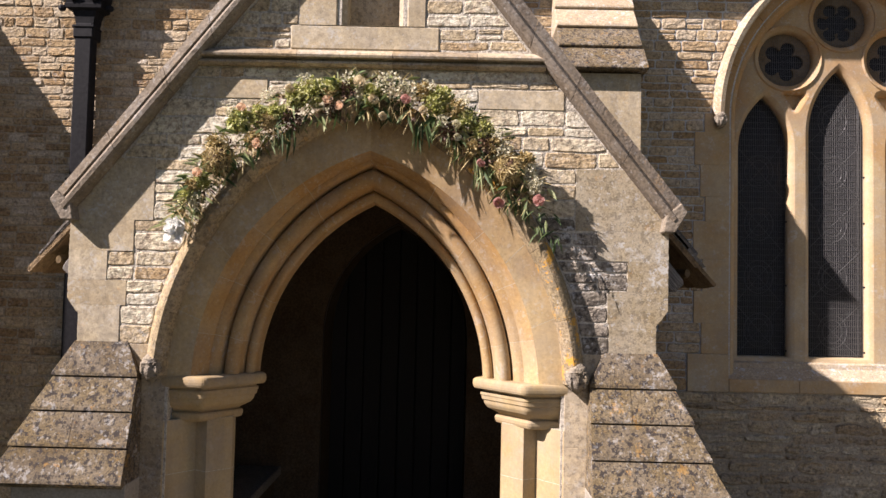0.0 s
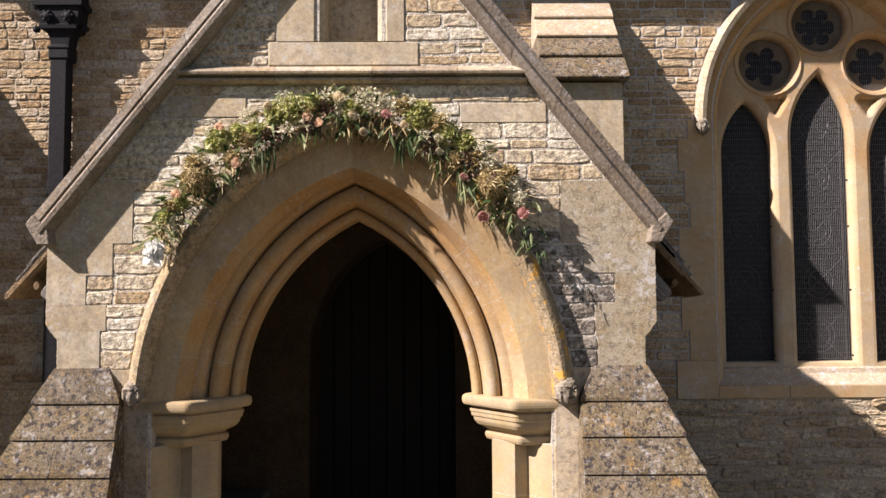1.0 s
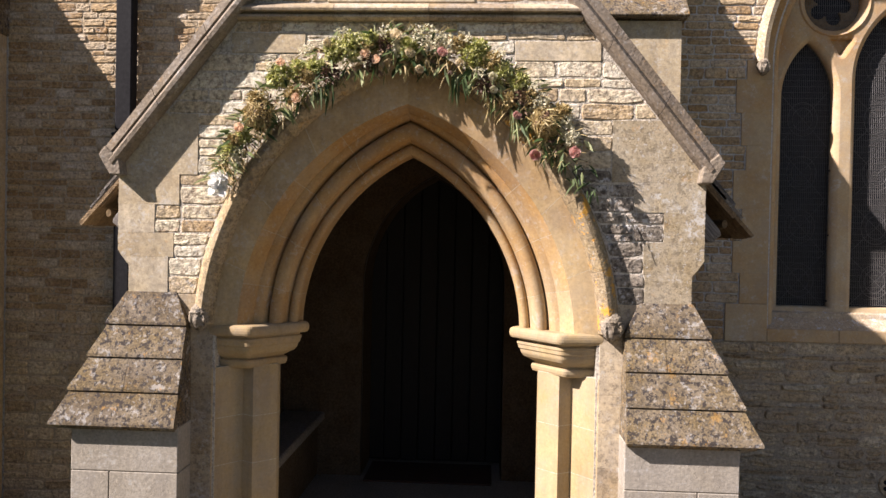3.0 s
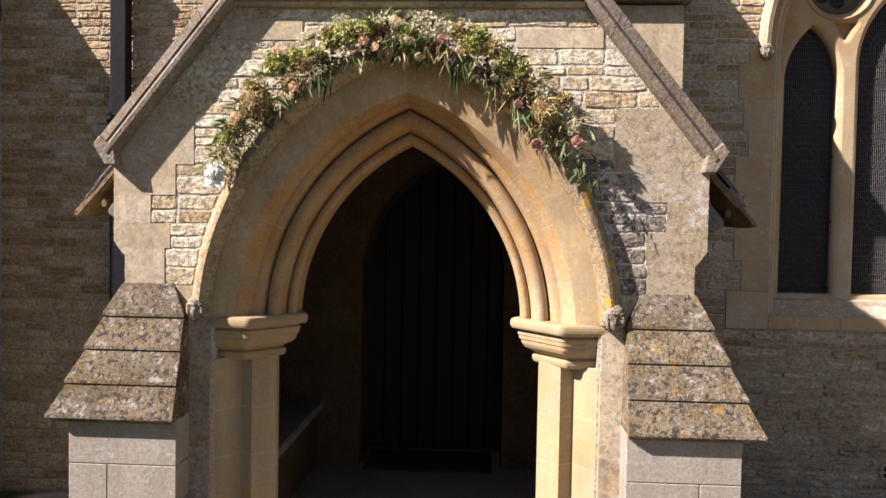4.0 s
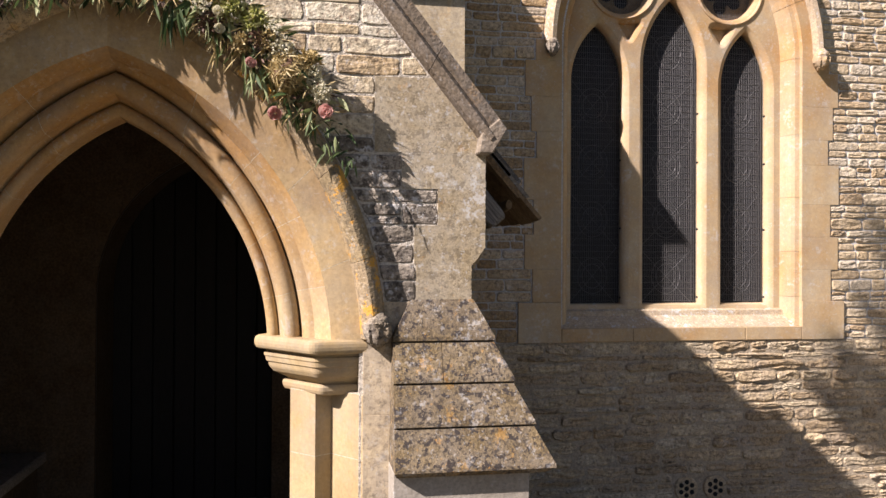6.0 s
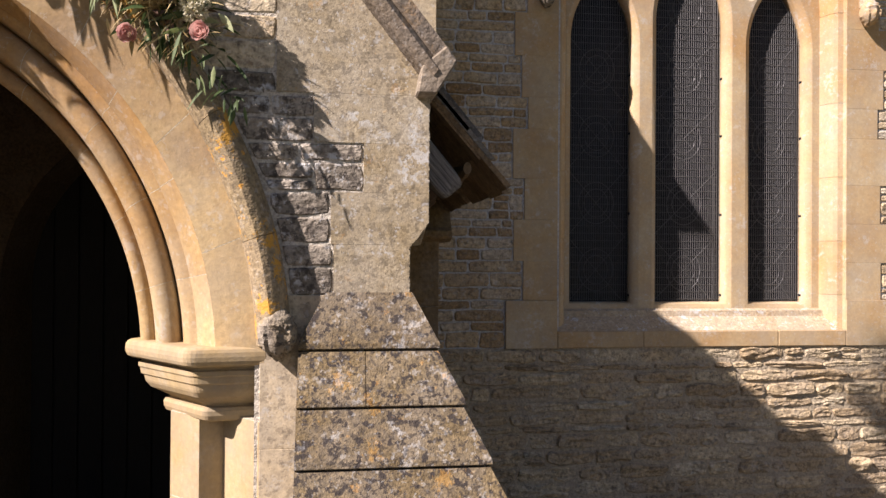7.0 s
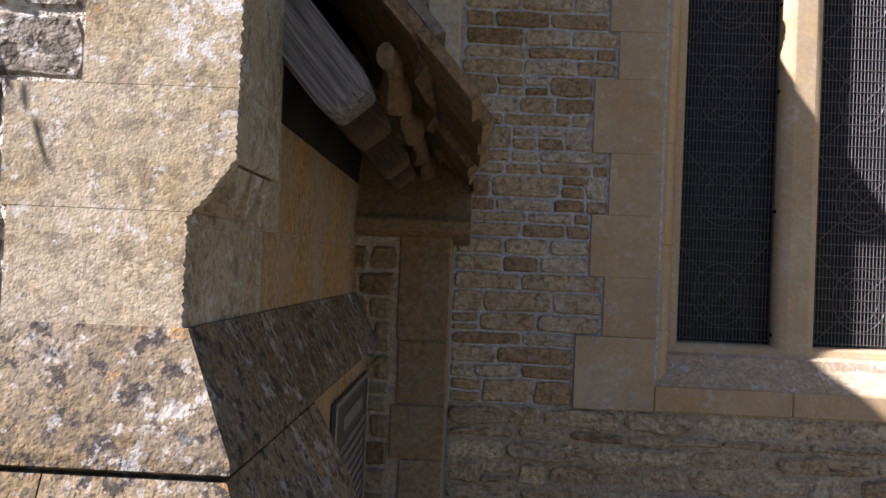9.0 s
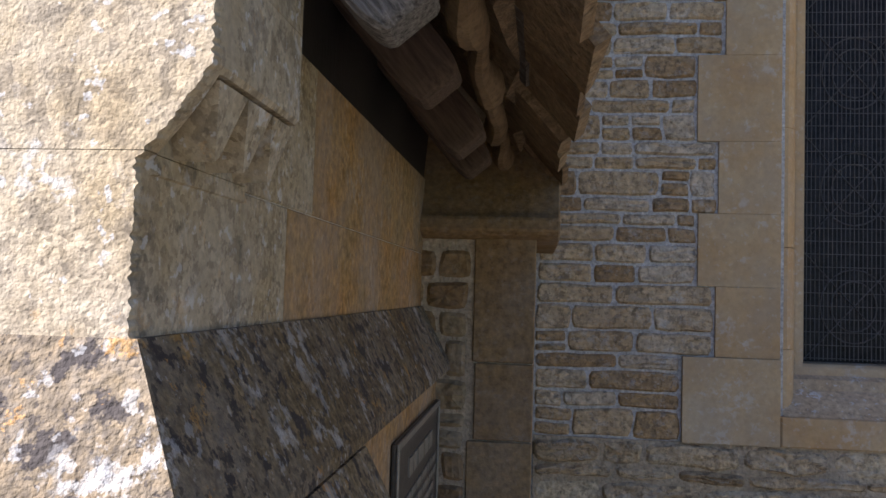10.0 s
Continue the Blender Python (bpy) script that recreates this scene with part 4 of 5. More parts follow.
for c, z, r, n, tu in roundels:
    # roll moulding round the roundel
    rings = []
    for i in range(33):
        p = 2 * math.pi * i / 32
        rings.append([(c + (r + 0.048 + 0.012 * math.cos(q)) * math.cos(p), W + 0.159 + 0.016 * math.sin(q), z + (r + 0.048 + 0.012 * math.cos(q)) * math.sin(p)) for q in [k * math.pi / 4 for k in range(8)]])
    part("roundel_rim", loft(rings, caps=False), WINST, window, smooth=True)
    me = plate("foiled_plate", [round_hole(c, z, r + 0.012), foil(n, c, z, 0.115, 0.062, tu)], W + 0.262, W + 0.286, 0.004)
    me.materials.append(FOILST)
    part("foiled_plate", me, FOILST, window)
    me = plate("pane", [round_hole(c, z, r + 0.012)], W + 0.295, W + 0.305)
    me.materials.append(GLASS)
    part("pane", me, GLASS, window, "dark glass")
    bm = bmesh.new()
    for i in range(int(2 * r / 0.0165)):
        x = -r + 0.01 + i * 0.0165
        h = math.sqrt(max(0.0, (r - 0.004) ** 2 - x * x))
        if h > 0.02:
            rod(bm, (c + x, W + 0.245, z - h), (c + x, W + 0.245, z + h), 0.0017, seg=4)
    for i in range(6):
        x = -r + 0.04 + i * 0.062
        h = math.sqrt(max(0.0, (r - 0.004) ** 2 - x * x))
        rod(bm, (c - h, W + 0.242, z + x), (c + h, W + 0.242, z + x), 0.0013, seg=4)
    part("wire_guard", bm, WIRE, window)

for c, a, z, o in lights:
    top = z + math.sqrt((a + o) ** 2 - o * o)
    me = plate("pane", [arch_points(c, a + 0.01, z, o, 10, SILL - 0.01)], W + 0.295, W + 0.305)
    me.materials.append(GLASS)
    pane = part("pane", me, GLASS, window, "dark leaded glass")

    def half_at(zz, a=a, z=z, o=o):
        return a if zz < z else math.sqrt(max(0.0, (a + o) ** 2 - (zz - z) ** 2)) - o
    # lead cames: rings, diagonals and saddle bars
    bm = bmesh.new()
    y = W + 0.291
    for k in range(5):
        zc = SILL + 0.22 + k * 0.46
        if zc + 0.14 > top - 0.1:
            break
        for r in (0.085, 0.125):
            n = 20
            for i in range(n):
                p, q = 2 * math.pi * i / n, 2 * math.pi * (i + 1) / n
                rod(bm, (c + r * math.cos(p), y, zc + r * 1.15 * math.sin(p)), (c + r * math.cos(q), y, zc + r * 1.15 * math.sin(q)), 0.003, seg=4)
        for s1 in (-1, 1):
            rod(bm, (c + s1 * a * 0.95, y, zc - 0.23), (c - s1 * a * 0.95, y, zc + 0.23), 0.0025, seg=4)
            rod(bm, (c + s1 * a * 0.9, y, zc - 0.2), (c + s1 * a * 0.9, y, zc + 0.2), 0.0025, seg=4)
    part("lead_cames", bm, LEAD, pane)
    # wire guard
    bm = bmesh.new()
    y = W + 0.245
    n = int(2 * a / 0.0165)
    for i in range(n + 1):
        x = -a + 0.008 + (2 * a - 0.016) * i / n
        zt = z + math.sqrt(max(0.0, (a + o) ** 2 - (abs(x) + o) ** 2))
        rod(bm, (c + x, y, SILL + 0.012), (c + x, y, zt - 0.01), 0.0017, seg=4)
    zz = SILL + 0.02
    while zz < top - 0.06:
        h = half_at(zz) - 0.006
        if h > 0.02:
            rod(bm, (c - h, y - 0.003, zz), (c + h, y - 0.003, zz), 0.0013, seg=4)
        zz += 0.05
    guard = part("wire_guard", bm, WIRE, window, "galvanised wire guard with close upright wires")
    for zz in (SILL + 0.04, SILL + 0.60, SILL + 1.15, SILL + 1.55):
        for s1 in (-1, 1):
            part("guard_clip", slab(c + s1 * (a + 0.004) - 0.009, c + s1 * (a + 0.004) + 0.009, W + 0.22, W + 0.25, zz, zz + 0.016, 0.003), IRON, window)


# ---- carved stops ----
def head_stop(x, y, z, r, material, label):
    """A weathered label stop: a plain rounded block with a cap."""
    bm = bmesh.new()
    bmesh.ops.create_icosphere(bm, subdivisions=4, radius=1)
    for v in bm.verts:
        c = v.co.copy()
        n = noise.noise(c * 2.4 + Vector((x, y, z)) * 3) + 0.6 * noise.noise(c * 6.0 + Vector((z, x, y)) * 5)
        shell = 0.20 if (c.z > 0.38 or abs(c.x) > 0.62 or c.y > 0.1) else 0.0
        ridge = 0.05 * math.sin(c.z * 22) if shell else 0.0
        mid = math.exp(-(c.x / 0.16) ** 2) if c.y < 0 else 0.0
        relief = 0.16 * mid * math.exp(-((c.z + 0.02) / 0.22) ** 2) - 0.10 * math.exp(-((abs(c.x) - 0.32) / 0.14) ** 2 - ((c.z - 0.12) / 0.12) ** 2) if c.y < 0 else 0.0
        c *= 1 + 0.06 * n + shell + ridge + relief
        if c.z < -0.25:
            c.x *= 1 + 0.5 * (c.z + 0.25)
        v.co = Vector((x + c.x * r * 0.80, y + c.y * r * 0.85, z + c.z * r * 1.10))
    ob = part("label_stop", bm, material, smooth=True)
    tagged(ob, label, "carved stop", "label stops")


head_stop(CX - 1.135, F - 0.045, 1.575, 0.062, HEADST, "worn carved stone stop ending the porch hood mould")
head_stop(CX + 1.135, F - 0.045, 1.575, 0.066, HEADST, "worn carved stone stop ending the porch hood mould")
head_stop(WX - 1.125, W - 0.058, WS - 0.03, 0.056, HEADST, "carved stone stop ending the window hood mould")
head_stop(WX + 1.125, W - 0.07, WS - 0.03, 0.070, WINST, "carved stone stop ending the window hood mould")

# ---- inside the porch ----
# added lining in the shade-dark colour over the pale reveal
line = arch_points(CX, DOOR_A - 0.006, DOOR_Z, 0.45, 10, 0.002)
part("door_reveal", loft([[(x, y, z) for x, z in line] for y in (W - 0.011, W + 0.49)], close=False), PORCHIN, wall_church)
door = tagged(new("door_1"), "old dark oak plank door in shadow", "door", kind="structure")
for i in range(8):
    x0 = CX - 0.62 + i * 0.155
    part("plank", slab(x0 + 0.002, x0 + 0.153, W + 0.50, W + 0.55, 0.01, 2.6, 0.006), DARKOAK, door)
# unseen backing, added to stop light between the planks
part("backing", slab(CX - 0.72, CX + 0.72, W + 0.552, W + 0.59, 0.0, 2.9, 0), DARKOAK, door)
tagged(part("door_mat", slab(CX - 0.55, CX + 0.52, 6.66, 7.22, 0.0, 0.018, 0.005), MATTING), "dark brown coir mat before the church door", "mat")
for side in (-1, 1):
    t = thing("porch_bench", (CX + side * 1.1, 5.9, 0), "worn stone bench along the porch wall", "bench", "porch benches")
    x0, x1 = sorted((CX + side * 0.91, CX + side * 1.27))
    part("seat", slab(x0, x1, F + 0.53, W - 0.01, 0.47, 0.54, 0.012), FLAG, t)
    x0, x1 = sorted((CX + side * 0.97, CX + side * 1.27))
    part("base", slab(x0, x1, F + 0.56, W - 0.01, 0.0, 0.47, 0.004), PORCHIN, t)

# ---- porch eaves ----
rnd = random.Random(4)
DOWN = Vector((1.0, 0, -1.20)).normalized()
for side in (-1, 1):
    eaves = thing("porch_eaves", (CX + side * 1.8, 5.4, 2.1), "ragged stone-slate eaves on weathered oak rafters", "eaves", "porch eaves")
    for k, y in enumerate((F + 0.265, F + 0.64, F + 1.02, F + 1.40)):
        a = Vector((1.20, y, 2.727))
        L = 0.86 + rnd.uniform(-0.02, 0.02)
        n = Vector((1.20, 0, 1.0)).normalized()
        rings = []
        for s_ in (0.0, L - 0.05, L - 0.02, L):
            c = a + DOWN * s_
            w = 0.046 if s_ < L else 0.038
            h = 0.049 if s_ < L - 0.03 else (0.045 if s_ < L else 0.036)
            rings.append([(CX + side * (c.x + n.x * v), c.y + u, c.z + n.z * v) for u, v in ((-w, -h), (w, -h), (w, h), (-w, h))])
        # rafters behind the first take the shaded oak
        part("rafter", bevelled(loft(rings), 0.006), OAKSHADE if k else OAK, eaves, "split grey oak rafter end")
    for row in range(3):
        y = F + 0.215
        while y < W - 0.55:
            wd = rnd.uniform(0.16, 0.27)
            foot = Vector((1.955 - 0.075 * row + rnd.uniform(-0.016, 0.016), 0, 2.075 + 0.105 * row + rnd.uniform(-0.004, 0.004)))
            n = Vector((1.20, 0, 1.0)).normalized()
            th = rnd.uniform(0.016, 0.03)
            tp = foot - DOWN * 0.42 + n * (-0.012)
            pts = []
            for c, sc in ((foot, 1.0), (foot - DOWN * 0.03, 1.0), (tp, 1.0)):
                ring = []
                for u, v in ((0.0, 0.0), (wd - 0.001, 0.0), (wd - 0.001, th), (0.0, th)):
                    j = rnd.uniform(-0.006, 0.006)
                    q = c + DOWN * j + n * v
                    ring.append((CX + side * q.x, y + u, q.z))
                pts.append(ring)
            part("slate", loft(pts), SLATE if row else SLATEUNDER, eaves)
            y += wd
    # lime torching under the slates
    bm = loft([[(CX + side * (1.84 + 0.02 * math.sin(i * 2.1)), F + 0.22 + 0.17 * i, 2.185 + 0.012 * math.sin(i * 3.3)), (CX + side * (1.60 + 0.02 * math.sin(i * 1.3)), F + 0.22 + 0.17 * i, 2.455), (CX + side * 1.62, F + 0.22 + 0.17 * i, 2.48), (CX + side * 1.86, F + 0.22 + 0.17 * i, 2.20)] for i in range(10)])
    part("torching", bm, SLATEUNDER, eaves)
    # lumpy lime fillet that sags between the rafter feet
    rings = []
    for i in range(44):
        y = F + 0.23 + 0.04 * i
        bay = abs(math.sin(math.pi * (y - F - 0.265) / 0.38))
        r = 0.012 + 0.017 * bay + 0.004 * math.sin(i * 1.3)
        cx, cz = 1.797 + 0.006 * math.sin(i * 0.9), 2.158 - 0.016 * bay
        rings.append([(CX + side * (cx + r * 0.9 * math.cos(q)), y, cz + r * 1.35 * math.sin(q)) for q in [side * k * math.pi / 5 for k in range(10)]])
    part("lime_fillet", loft(rings), TORCH, eaves, "lumpy ochre lime fillet", smooth=True)

# dogtooth cut on the return of the kneelers
for side in (-1, 1):
    for i in range(3):
        y, wd = F + 0.022 + i * 0.071, 0.069
        tri = [(y, 1.934), (y + wd, 1.934), (y + wd * 0.62, 1.874), (y + wd * 0.5, 1.868)]
        bm = loft([[(CX + side * (1.606 + 0.016 * (tz - 1.868) / 0.066), ty, tz) for ty, tz in tri], [(CX + side * 1.56, ty, tz) for ty, tz in tri]])
        part("dogtooth", bm, KNEELER, wall_front)

# ---- plaque on the side wall ----
plaque = thing("plaque", (1.20, 5.5, 1.0), "dark bronze plaque with raised lettering on the porch wall", "plaque")
BRONZE = plain("dull_bronze", (0.05, 0.045, 0.04), (0.10, 0.09, 0.075), 50, 0.5, metal=0.3, bump=0.2)
BRONZELIT = plain("worn_bronze", (0.16, 0.15, 0.13), (0.26, 0.24, 0.2), 50, 0.5, metal=0.3, bump=0.1)

board = part("board", slab(1.2115, 1.222, 5.40, 6.08, 0.72, 1.452, 0.003), BRONZE, plaque)
for a, b, c, d in ((5.40, 6.08, 1.436, 1.452), (5.40, 6.08, 0.72, 0.736), (5.40, 5.416, 0.736, 1.436), (6.064, 6.08, 0.736, 1.436)):
    part("border", slab(1.222, 1.228, a, b, c, d, 0.002), BRONZELIT, board)
prnd = random.Random(3)
y = 5.56
for ln in (0.05, 0.05, 0.09, 0.07, 0.06):
    part("lettering_bar", slab(1.222, 1.226, y, y + ln, 1.352, 1.392, 0), BRONZELIT, board)
    y += ln + 0.014
for i in range(16):
    z, y = 1.300 - i * 0.034, 5.45
    while y < 6.0:
        ln = min(prnd.uniform(0.03, 0.11), 6.03 - y)
        part("lettering_bar", slab(1.222, 1.2255, y, y + ln, z, z + 0.017, 0), BRONZELIT, board)
        y += ln + 0.014

# thicker foot of the side walls under the weathering
for side, nm in ((-1, "wall_porch_west_foot"), (1, "wall_porch_east_foot")):
    x0, x1 = sorted((CX + side * 1.567, CX + side * 1.620))
    tagged(part(nm, slab(x0, x1, F + 0.40, W - 0.70, GROUND, 1.53, 0), SIDEST), "thick ashlar foot of the porch side wall", "wall", kind="structure")

# ---- rainwater pipe and hopper ----
pipe = thing("rainwater_pipe", (-3.058, W - 0.1, GROUND), "black iron rainwater pipe with an ornate hopper head", "drainpipe")
PX, PY = -3.058, W - 0.10
for z0, z1 in ((GROUND, 1.2), (1.2, 2.9), (2.9, 4.18)):
    part("pipe_length", slab(PX - 0.072, PX + 0.072, PY - 0.06, PY + 0.055, z0 + 0.002, z1, 0.012), IRON, pipe)
    part("collar", slab(PX - 0.086, PX + 0.086, PY - 0.07, PY + 0.09, z1 - 0.13, z1 - 0.02, 0.012), IRON, pipe)
    part("collar_bead", slab(PX - 0.094, PX + 0.094, PY - 0.078, PY + 0.08, z1 - 0.045, z1 - 0.02, 0.008), IRON, pipe)
hz = [(4.16, 0.07, 0.065), (4.24, 0.085, 0.075), (4.28, 0.10, 0.085), (4.30, 0.15, 0.11), (4.33, 0.155, 0.115), (4.34, 0.14, 0.105), (4.40, 0.165, 0.115), (4.48, 0.17, 0.118), (4.485, 0.20, 0.14), (4.52, 0.205, 0.142), (4.525, 0.17, 0.12), (4.66, 0.17, 0.12), (4.67, 0.195, 0.135), (4.70, 0.195, 0.135)]
hopper = part("hopper", loft([[(PX - w, PY - d + 0.02, z), (PX + w, PY - d + 0.02, z), (PX + w, PY + 0.09, z), (PX - w, PY + 0.09, z)] for z, w, d in hz]), IRON, pipe, "cast iron hopper head with crenels")
for i in range(5):
    x = PX - 0.175 + i * 0.0875
    part("crenel", slab(x - 0.026, x + 0.026, PY - 0.115, PY - 0.085, 4.70, 4.755, 0.004), IRON, hopper)
for z in (4.40, 4.60):
    for i in (-1, 1):
        bm = bmesh.new()
        ball(bm, (PX + i * 0.085, PY - 0.105, z), 0.035, 0.02, 0.035)
        for k in range(6):
            ball(bm, (PX + i * 0.085 + 0.036 * math.cos(k * 1.047), PY - 0.104, z + 0.036 * math.sin(k * 1.047)), 0.016, 0.012, 0.016, 6, 4)
        part("rosette", bm, IRON, hopper)
for i in (-1, 1):
    for z in (4.31, 4.50):
        bm = bmesh.new()
        ball(bm, (PX + i * 0.20, PY - 0.03, z), 0.035, 0.03, 0.03, 8, 5)
        part("lug", bm, IRON, hopper)
bm = loft([[(PX - 0.055 + dx, PY - 0.05 + dy, z), (PX + 0.055 + dx, PY - 0.05 + dy, z), (PX + 0.055 + dx, PY + 0.05 + dy, z), (PX - 0.055 + dx, PY + 0.05 + dy, z)] for dx, dy, z in ((0.02, 0, 4.68), (0.0, -0.04, 4.80), (-0.10, -0.28, 5.20), (-0.11, -0.34, 5.30), (-0.11, -0.36, 5.38))])
part("offset_bend", bm, IRON, pipe)

# ---- vents low in the church wall ----
for vx in (3.386, 3.63):
    v = tagged(part("wall_vent", prism_y(round_hole(vx, 0.078, 0.095, 20), W - 0.02, W + 0.02, 0.004), LOWST), "round pierced stone vent low in the church wall", "vent", "wall vents")
    # dark discs on the face paint the shade of the holes
    for k in range(6):
        bm = prism_y(round_hole(vx + 0.052 * math.cos(k * 1.047 + 0.5), 0.078 + 0.052 * math.sin(k * 1.047 + 0.5), 0.019, 10), W - 0.024, W - 0.019)
        part("hole_shade_disc", bm, IRON, v)
    part("hole_shade_disc", prism_y(round_hole(vx, 0.078, 0.019, 10), W - 0.024, W - 0.019), IRON, v)

# ---- west return of the church, at the edge of the view ----
rb = thing("west_buttress", (-4.5, 6.2, GROUND), "stone church buttress west of the porch", "buttress")
part("shaft", slab(-4.80, -4.17, 6.18, W, GROUND, 3.74, 0.01), ASHLAR, rb)
prof = [(W, 3.72), (6.15, 3.72), (6.14, 3.76), (W, 4.62)]
part("weathering", prism_x(prof, -4.82, -4.15, 0.006), SETOFF, rb)

# ---- curved kerb round the grass west of the porch ----
kerb = thing("kerb", (-3.7, 6.3, GROUND), "curved weathered stone kerb edging the grass by the church wall", "kerb")
bend = [(-3.86, 5.2), (-3.86, 5.75), (-3.845, 6.22), (-3.825, 6.46), (-3.765, 6.60), (-3.63, 6.675), (-3.40, 6.70), (-2.95, 6.70)]
for (xa, ya), (xb, yb) in zip(bend, bend[1:]):
    d = Vector((xb - xa, yb - ya, 0)).normalized()
    n = Vector((-d.y, d.x, 0)) * 0.045
    a, b = Vector((xa, ya, 0)) + d * 0.002, Vector((xb, yb, 0)) - d * 0.002
    rings = [[(p.x, p.y, z) for p in (a + n * k, b + n * k, b - n * k, a - n * k)] for z, k in ((GROUND - 0.03, 1.0), (GROUND + 0.045, 1.0), (GROUND + 0.06, 0.75))]
    part("kerb_stone", loft(rings), PLINTH, kerb)

# ---- rubble, last ----
rnd = random.Random(11)


def label_half(z, a=1.188):
    d = (a + OFF) ** 2 - (z - SPRING) ** 2
    return math.sqrt(d) - OFF if d > OFF * OFF else 0.0


def front_spans(z):
    half = gable_half(z) - 0.012
    l, r = CX - half, CX + half
    for q, s_ in ((left_q, -1), (right_q, 1)):
        for z0, z1, x in q:
            if z0 <= z < z1:
                if s_ < 0:
                    l = max(l, x)
                else:
                    r = min(r, x)
    spans = [(l, r)]
    h = label_half(z)
    if h > 0:
        spans = cut(spans, CX - h, CX + h)
    if 3.05 < z < 3.168:
        spans = cut(spans, -1.6, -0.983)
    if 3.018 < z < 3.127:
        spans = cut(spans, 0.173, 0.75)
    if z > 3.33:
        spans = cut(spans, -0.868 if z < 3.467 else -0.822, -0.048 if z < 3.467 else -0.128)
    return spans


quads = []
left_levels = [1.70, 1.907, 2.043, 2.202, 2.372, 2.712, 3.05]
right_levels = [1.70, 1.868, 2.04, 2.204, 2.366, 2.70, 3.018]
breaks = [3.05, 3.127, 3.168, 3.228]
for levels, s_ in ((left_levels, -1), (right_levels, 1)):
    for a, b in zip(levels, levels[1:]):
        quads += courses(lambda z, s_=s_: [p for p in front_spans(z) if (p[0] + p[1]) / 2 * s_ > CX * s_], a, b, (0.06, 0.115), (0.13, 0.34), 0.007, rnd)
for a, b in zip(breaks, breaks[1:]):
    quads += courses(front_spans, a, b, (0.065, 0.12), (0.13, 0.34), 0.007, rnd)
quads += courses(front_spans, 3.335, 3.465, (0.06, 0.09), (0.13, 0.3), 0.010, rnd) + courses(front_spans, 3.469, 4.2, (0.07, 0.12), (0.12, 0.3), 0.010, rnd)
# stones right of the arch that get the painted garland and hood shadow
def in_shadow(q):
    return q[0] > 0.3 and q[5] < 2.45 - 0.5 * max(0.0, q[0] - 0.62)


lay([q for q in quads if not in_shadow(q)], F + 0.000, 0.0024, RUBBLE, wall_front, rnd, square=12.0, round_by=0.006, wild=0.005)
lay([q for q in quads if in_shadow(q)], F + 0.000, 0.0028, SHADEDRUBBLE, wall_front, rnd, square=12.0, round_by=0.006, wild=0.005)

blocks = [(1.238, 1.345, 1.373), (1.345, 1.545, 1.373), (1.545, 1.80, 1.259), (1.80, 2.065, 1.323), (2.065, 2.33, 1.253), (2.33, 2.65, 1.33), (2.65, 2.855, 1.232), (2.855, 3.124, 1.275), (3.124, 3.40, 1.322), (3.40, 3.56, 1.24)]


def church_spans(z):
    spans = [(-4.17, 7.3)]
    if z < 4.40:
        h = max(0.0, min(1.45, (4.30 - z) / 1.206))
        if h:
            spans = cut(spans, CX - h, CX + h)
    if z < 4.60:
        spans = cut(spans, BX0 if z > 3.5 else 0.2, 1.487)
    for z0, z1, h in blocks:
        if z0 <= z < z1:
            spans = cut(spans, WX - h - 0.004, WX + h + 0.004 - (0.05 if z < 1.345 else 0))
    if z >= 3.56:
        d = (1.18 + WOFF) ** 2 - (z - WS - 0.02) ** 2
        if d > WOFF ** 2:
            h = math.sqrt(d) - WOFF
            spans = cut(spans, WX - h, WX + h)
    if -0.02 < z < 0.18:
        spans = cut(spans, 3.285, 3.73)
    return spans


quads = []
marks = [1.238, 1.345, 1.545, 1.80, 2.065, 2.33, 2.65, 2.855, 3.124, 3.40, 3.56, 5.22]
for a, b in zip(marks, marks[1:]):
    quads += courses(church_spans, a, b, (0.046, 0.100), (0.10, 0.31), 0.009, rnd)
lay([q for q in quads if q[0] > 4.0], W + 0.004, 0.007, EASTST, wall_church, rnd, keep=lambda q: 4.2 < q[0] < 4.9 and 1.5 < q[4] < 2.6, square=8.0, round_by=0.008, wild=0.009)
lay([q for q in quads if q[0] <= 4.0], W + 0.004, 0.0055, WALLST, wall_church, rnd, keep=lambda q: 1.4 < q[0] < 2.4 and q[4] < 2.75, square=11.0, round_by=0.007, wild=0.007)
me = plate("lower_facing", [[(1.49, GROUND), (7.4, GROUND), (7.4, 1.237), (1.49, 1.237)]], W + 0.001, W + 0.012)
me.materials.append(LOWMORTAR)
part("lower_facing", me, LOWMORTAR, wall_church)
quads = courses(lambda z: [s_ for s_ in church_spans(z) if s_[0] > 1.0], GROUND, 1.235, (0.05, 0.118), (0.12, 0.44), 0.006, rnd)
lay(quads, W + 0.003, 0.0145, LOWST, wall_church, rnd, keep=lambda q: q[0] < 4.6 and q[4] > 0.15, square=5.5, round_by=0.013, wild=0.017)
quads = courses(lambda z: [s_ for s_ in church_spans(z) if s_[0] < -1.0], GROUND, 1.238, (0.085, 0.15), (0.16, 0.42), 0.012, rnd)
me = plate("lower_facing", [[(-4.16, GROUND), (-1.75, GROUND), (-1.75, 1.237), (-4.16, 1.237)]], W + 0.004, W + 0.013)
me.materials.append(LOWMORTAR)
part("lower_facing", me, LOWMORTAR, wall_church)
lay(quads, W + 0.002, 0.006, LOWST, wall_church, rnd, keep=lambda q: q[0] < -1.9, square=8.0, round_by=0.008, wild=0.010)
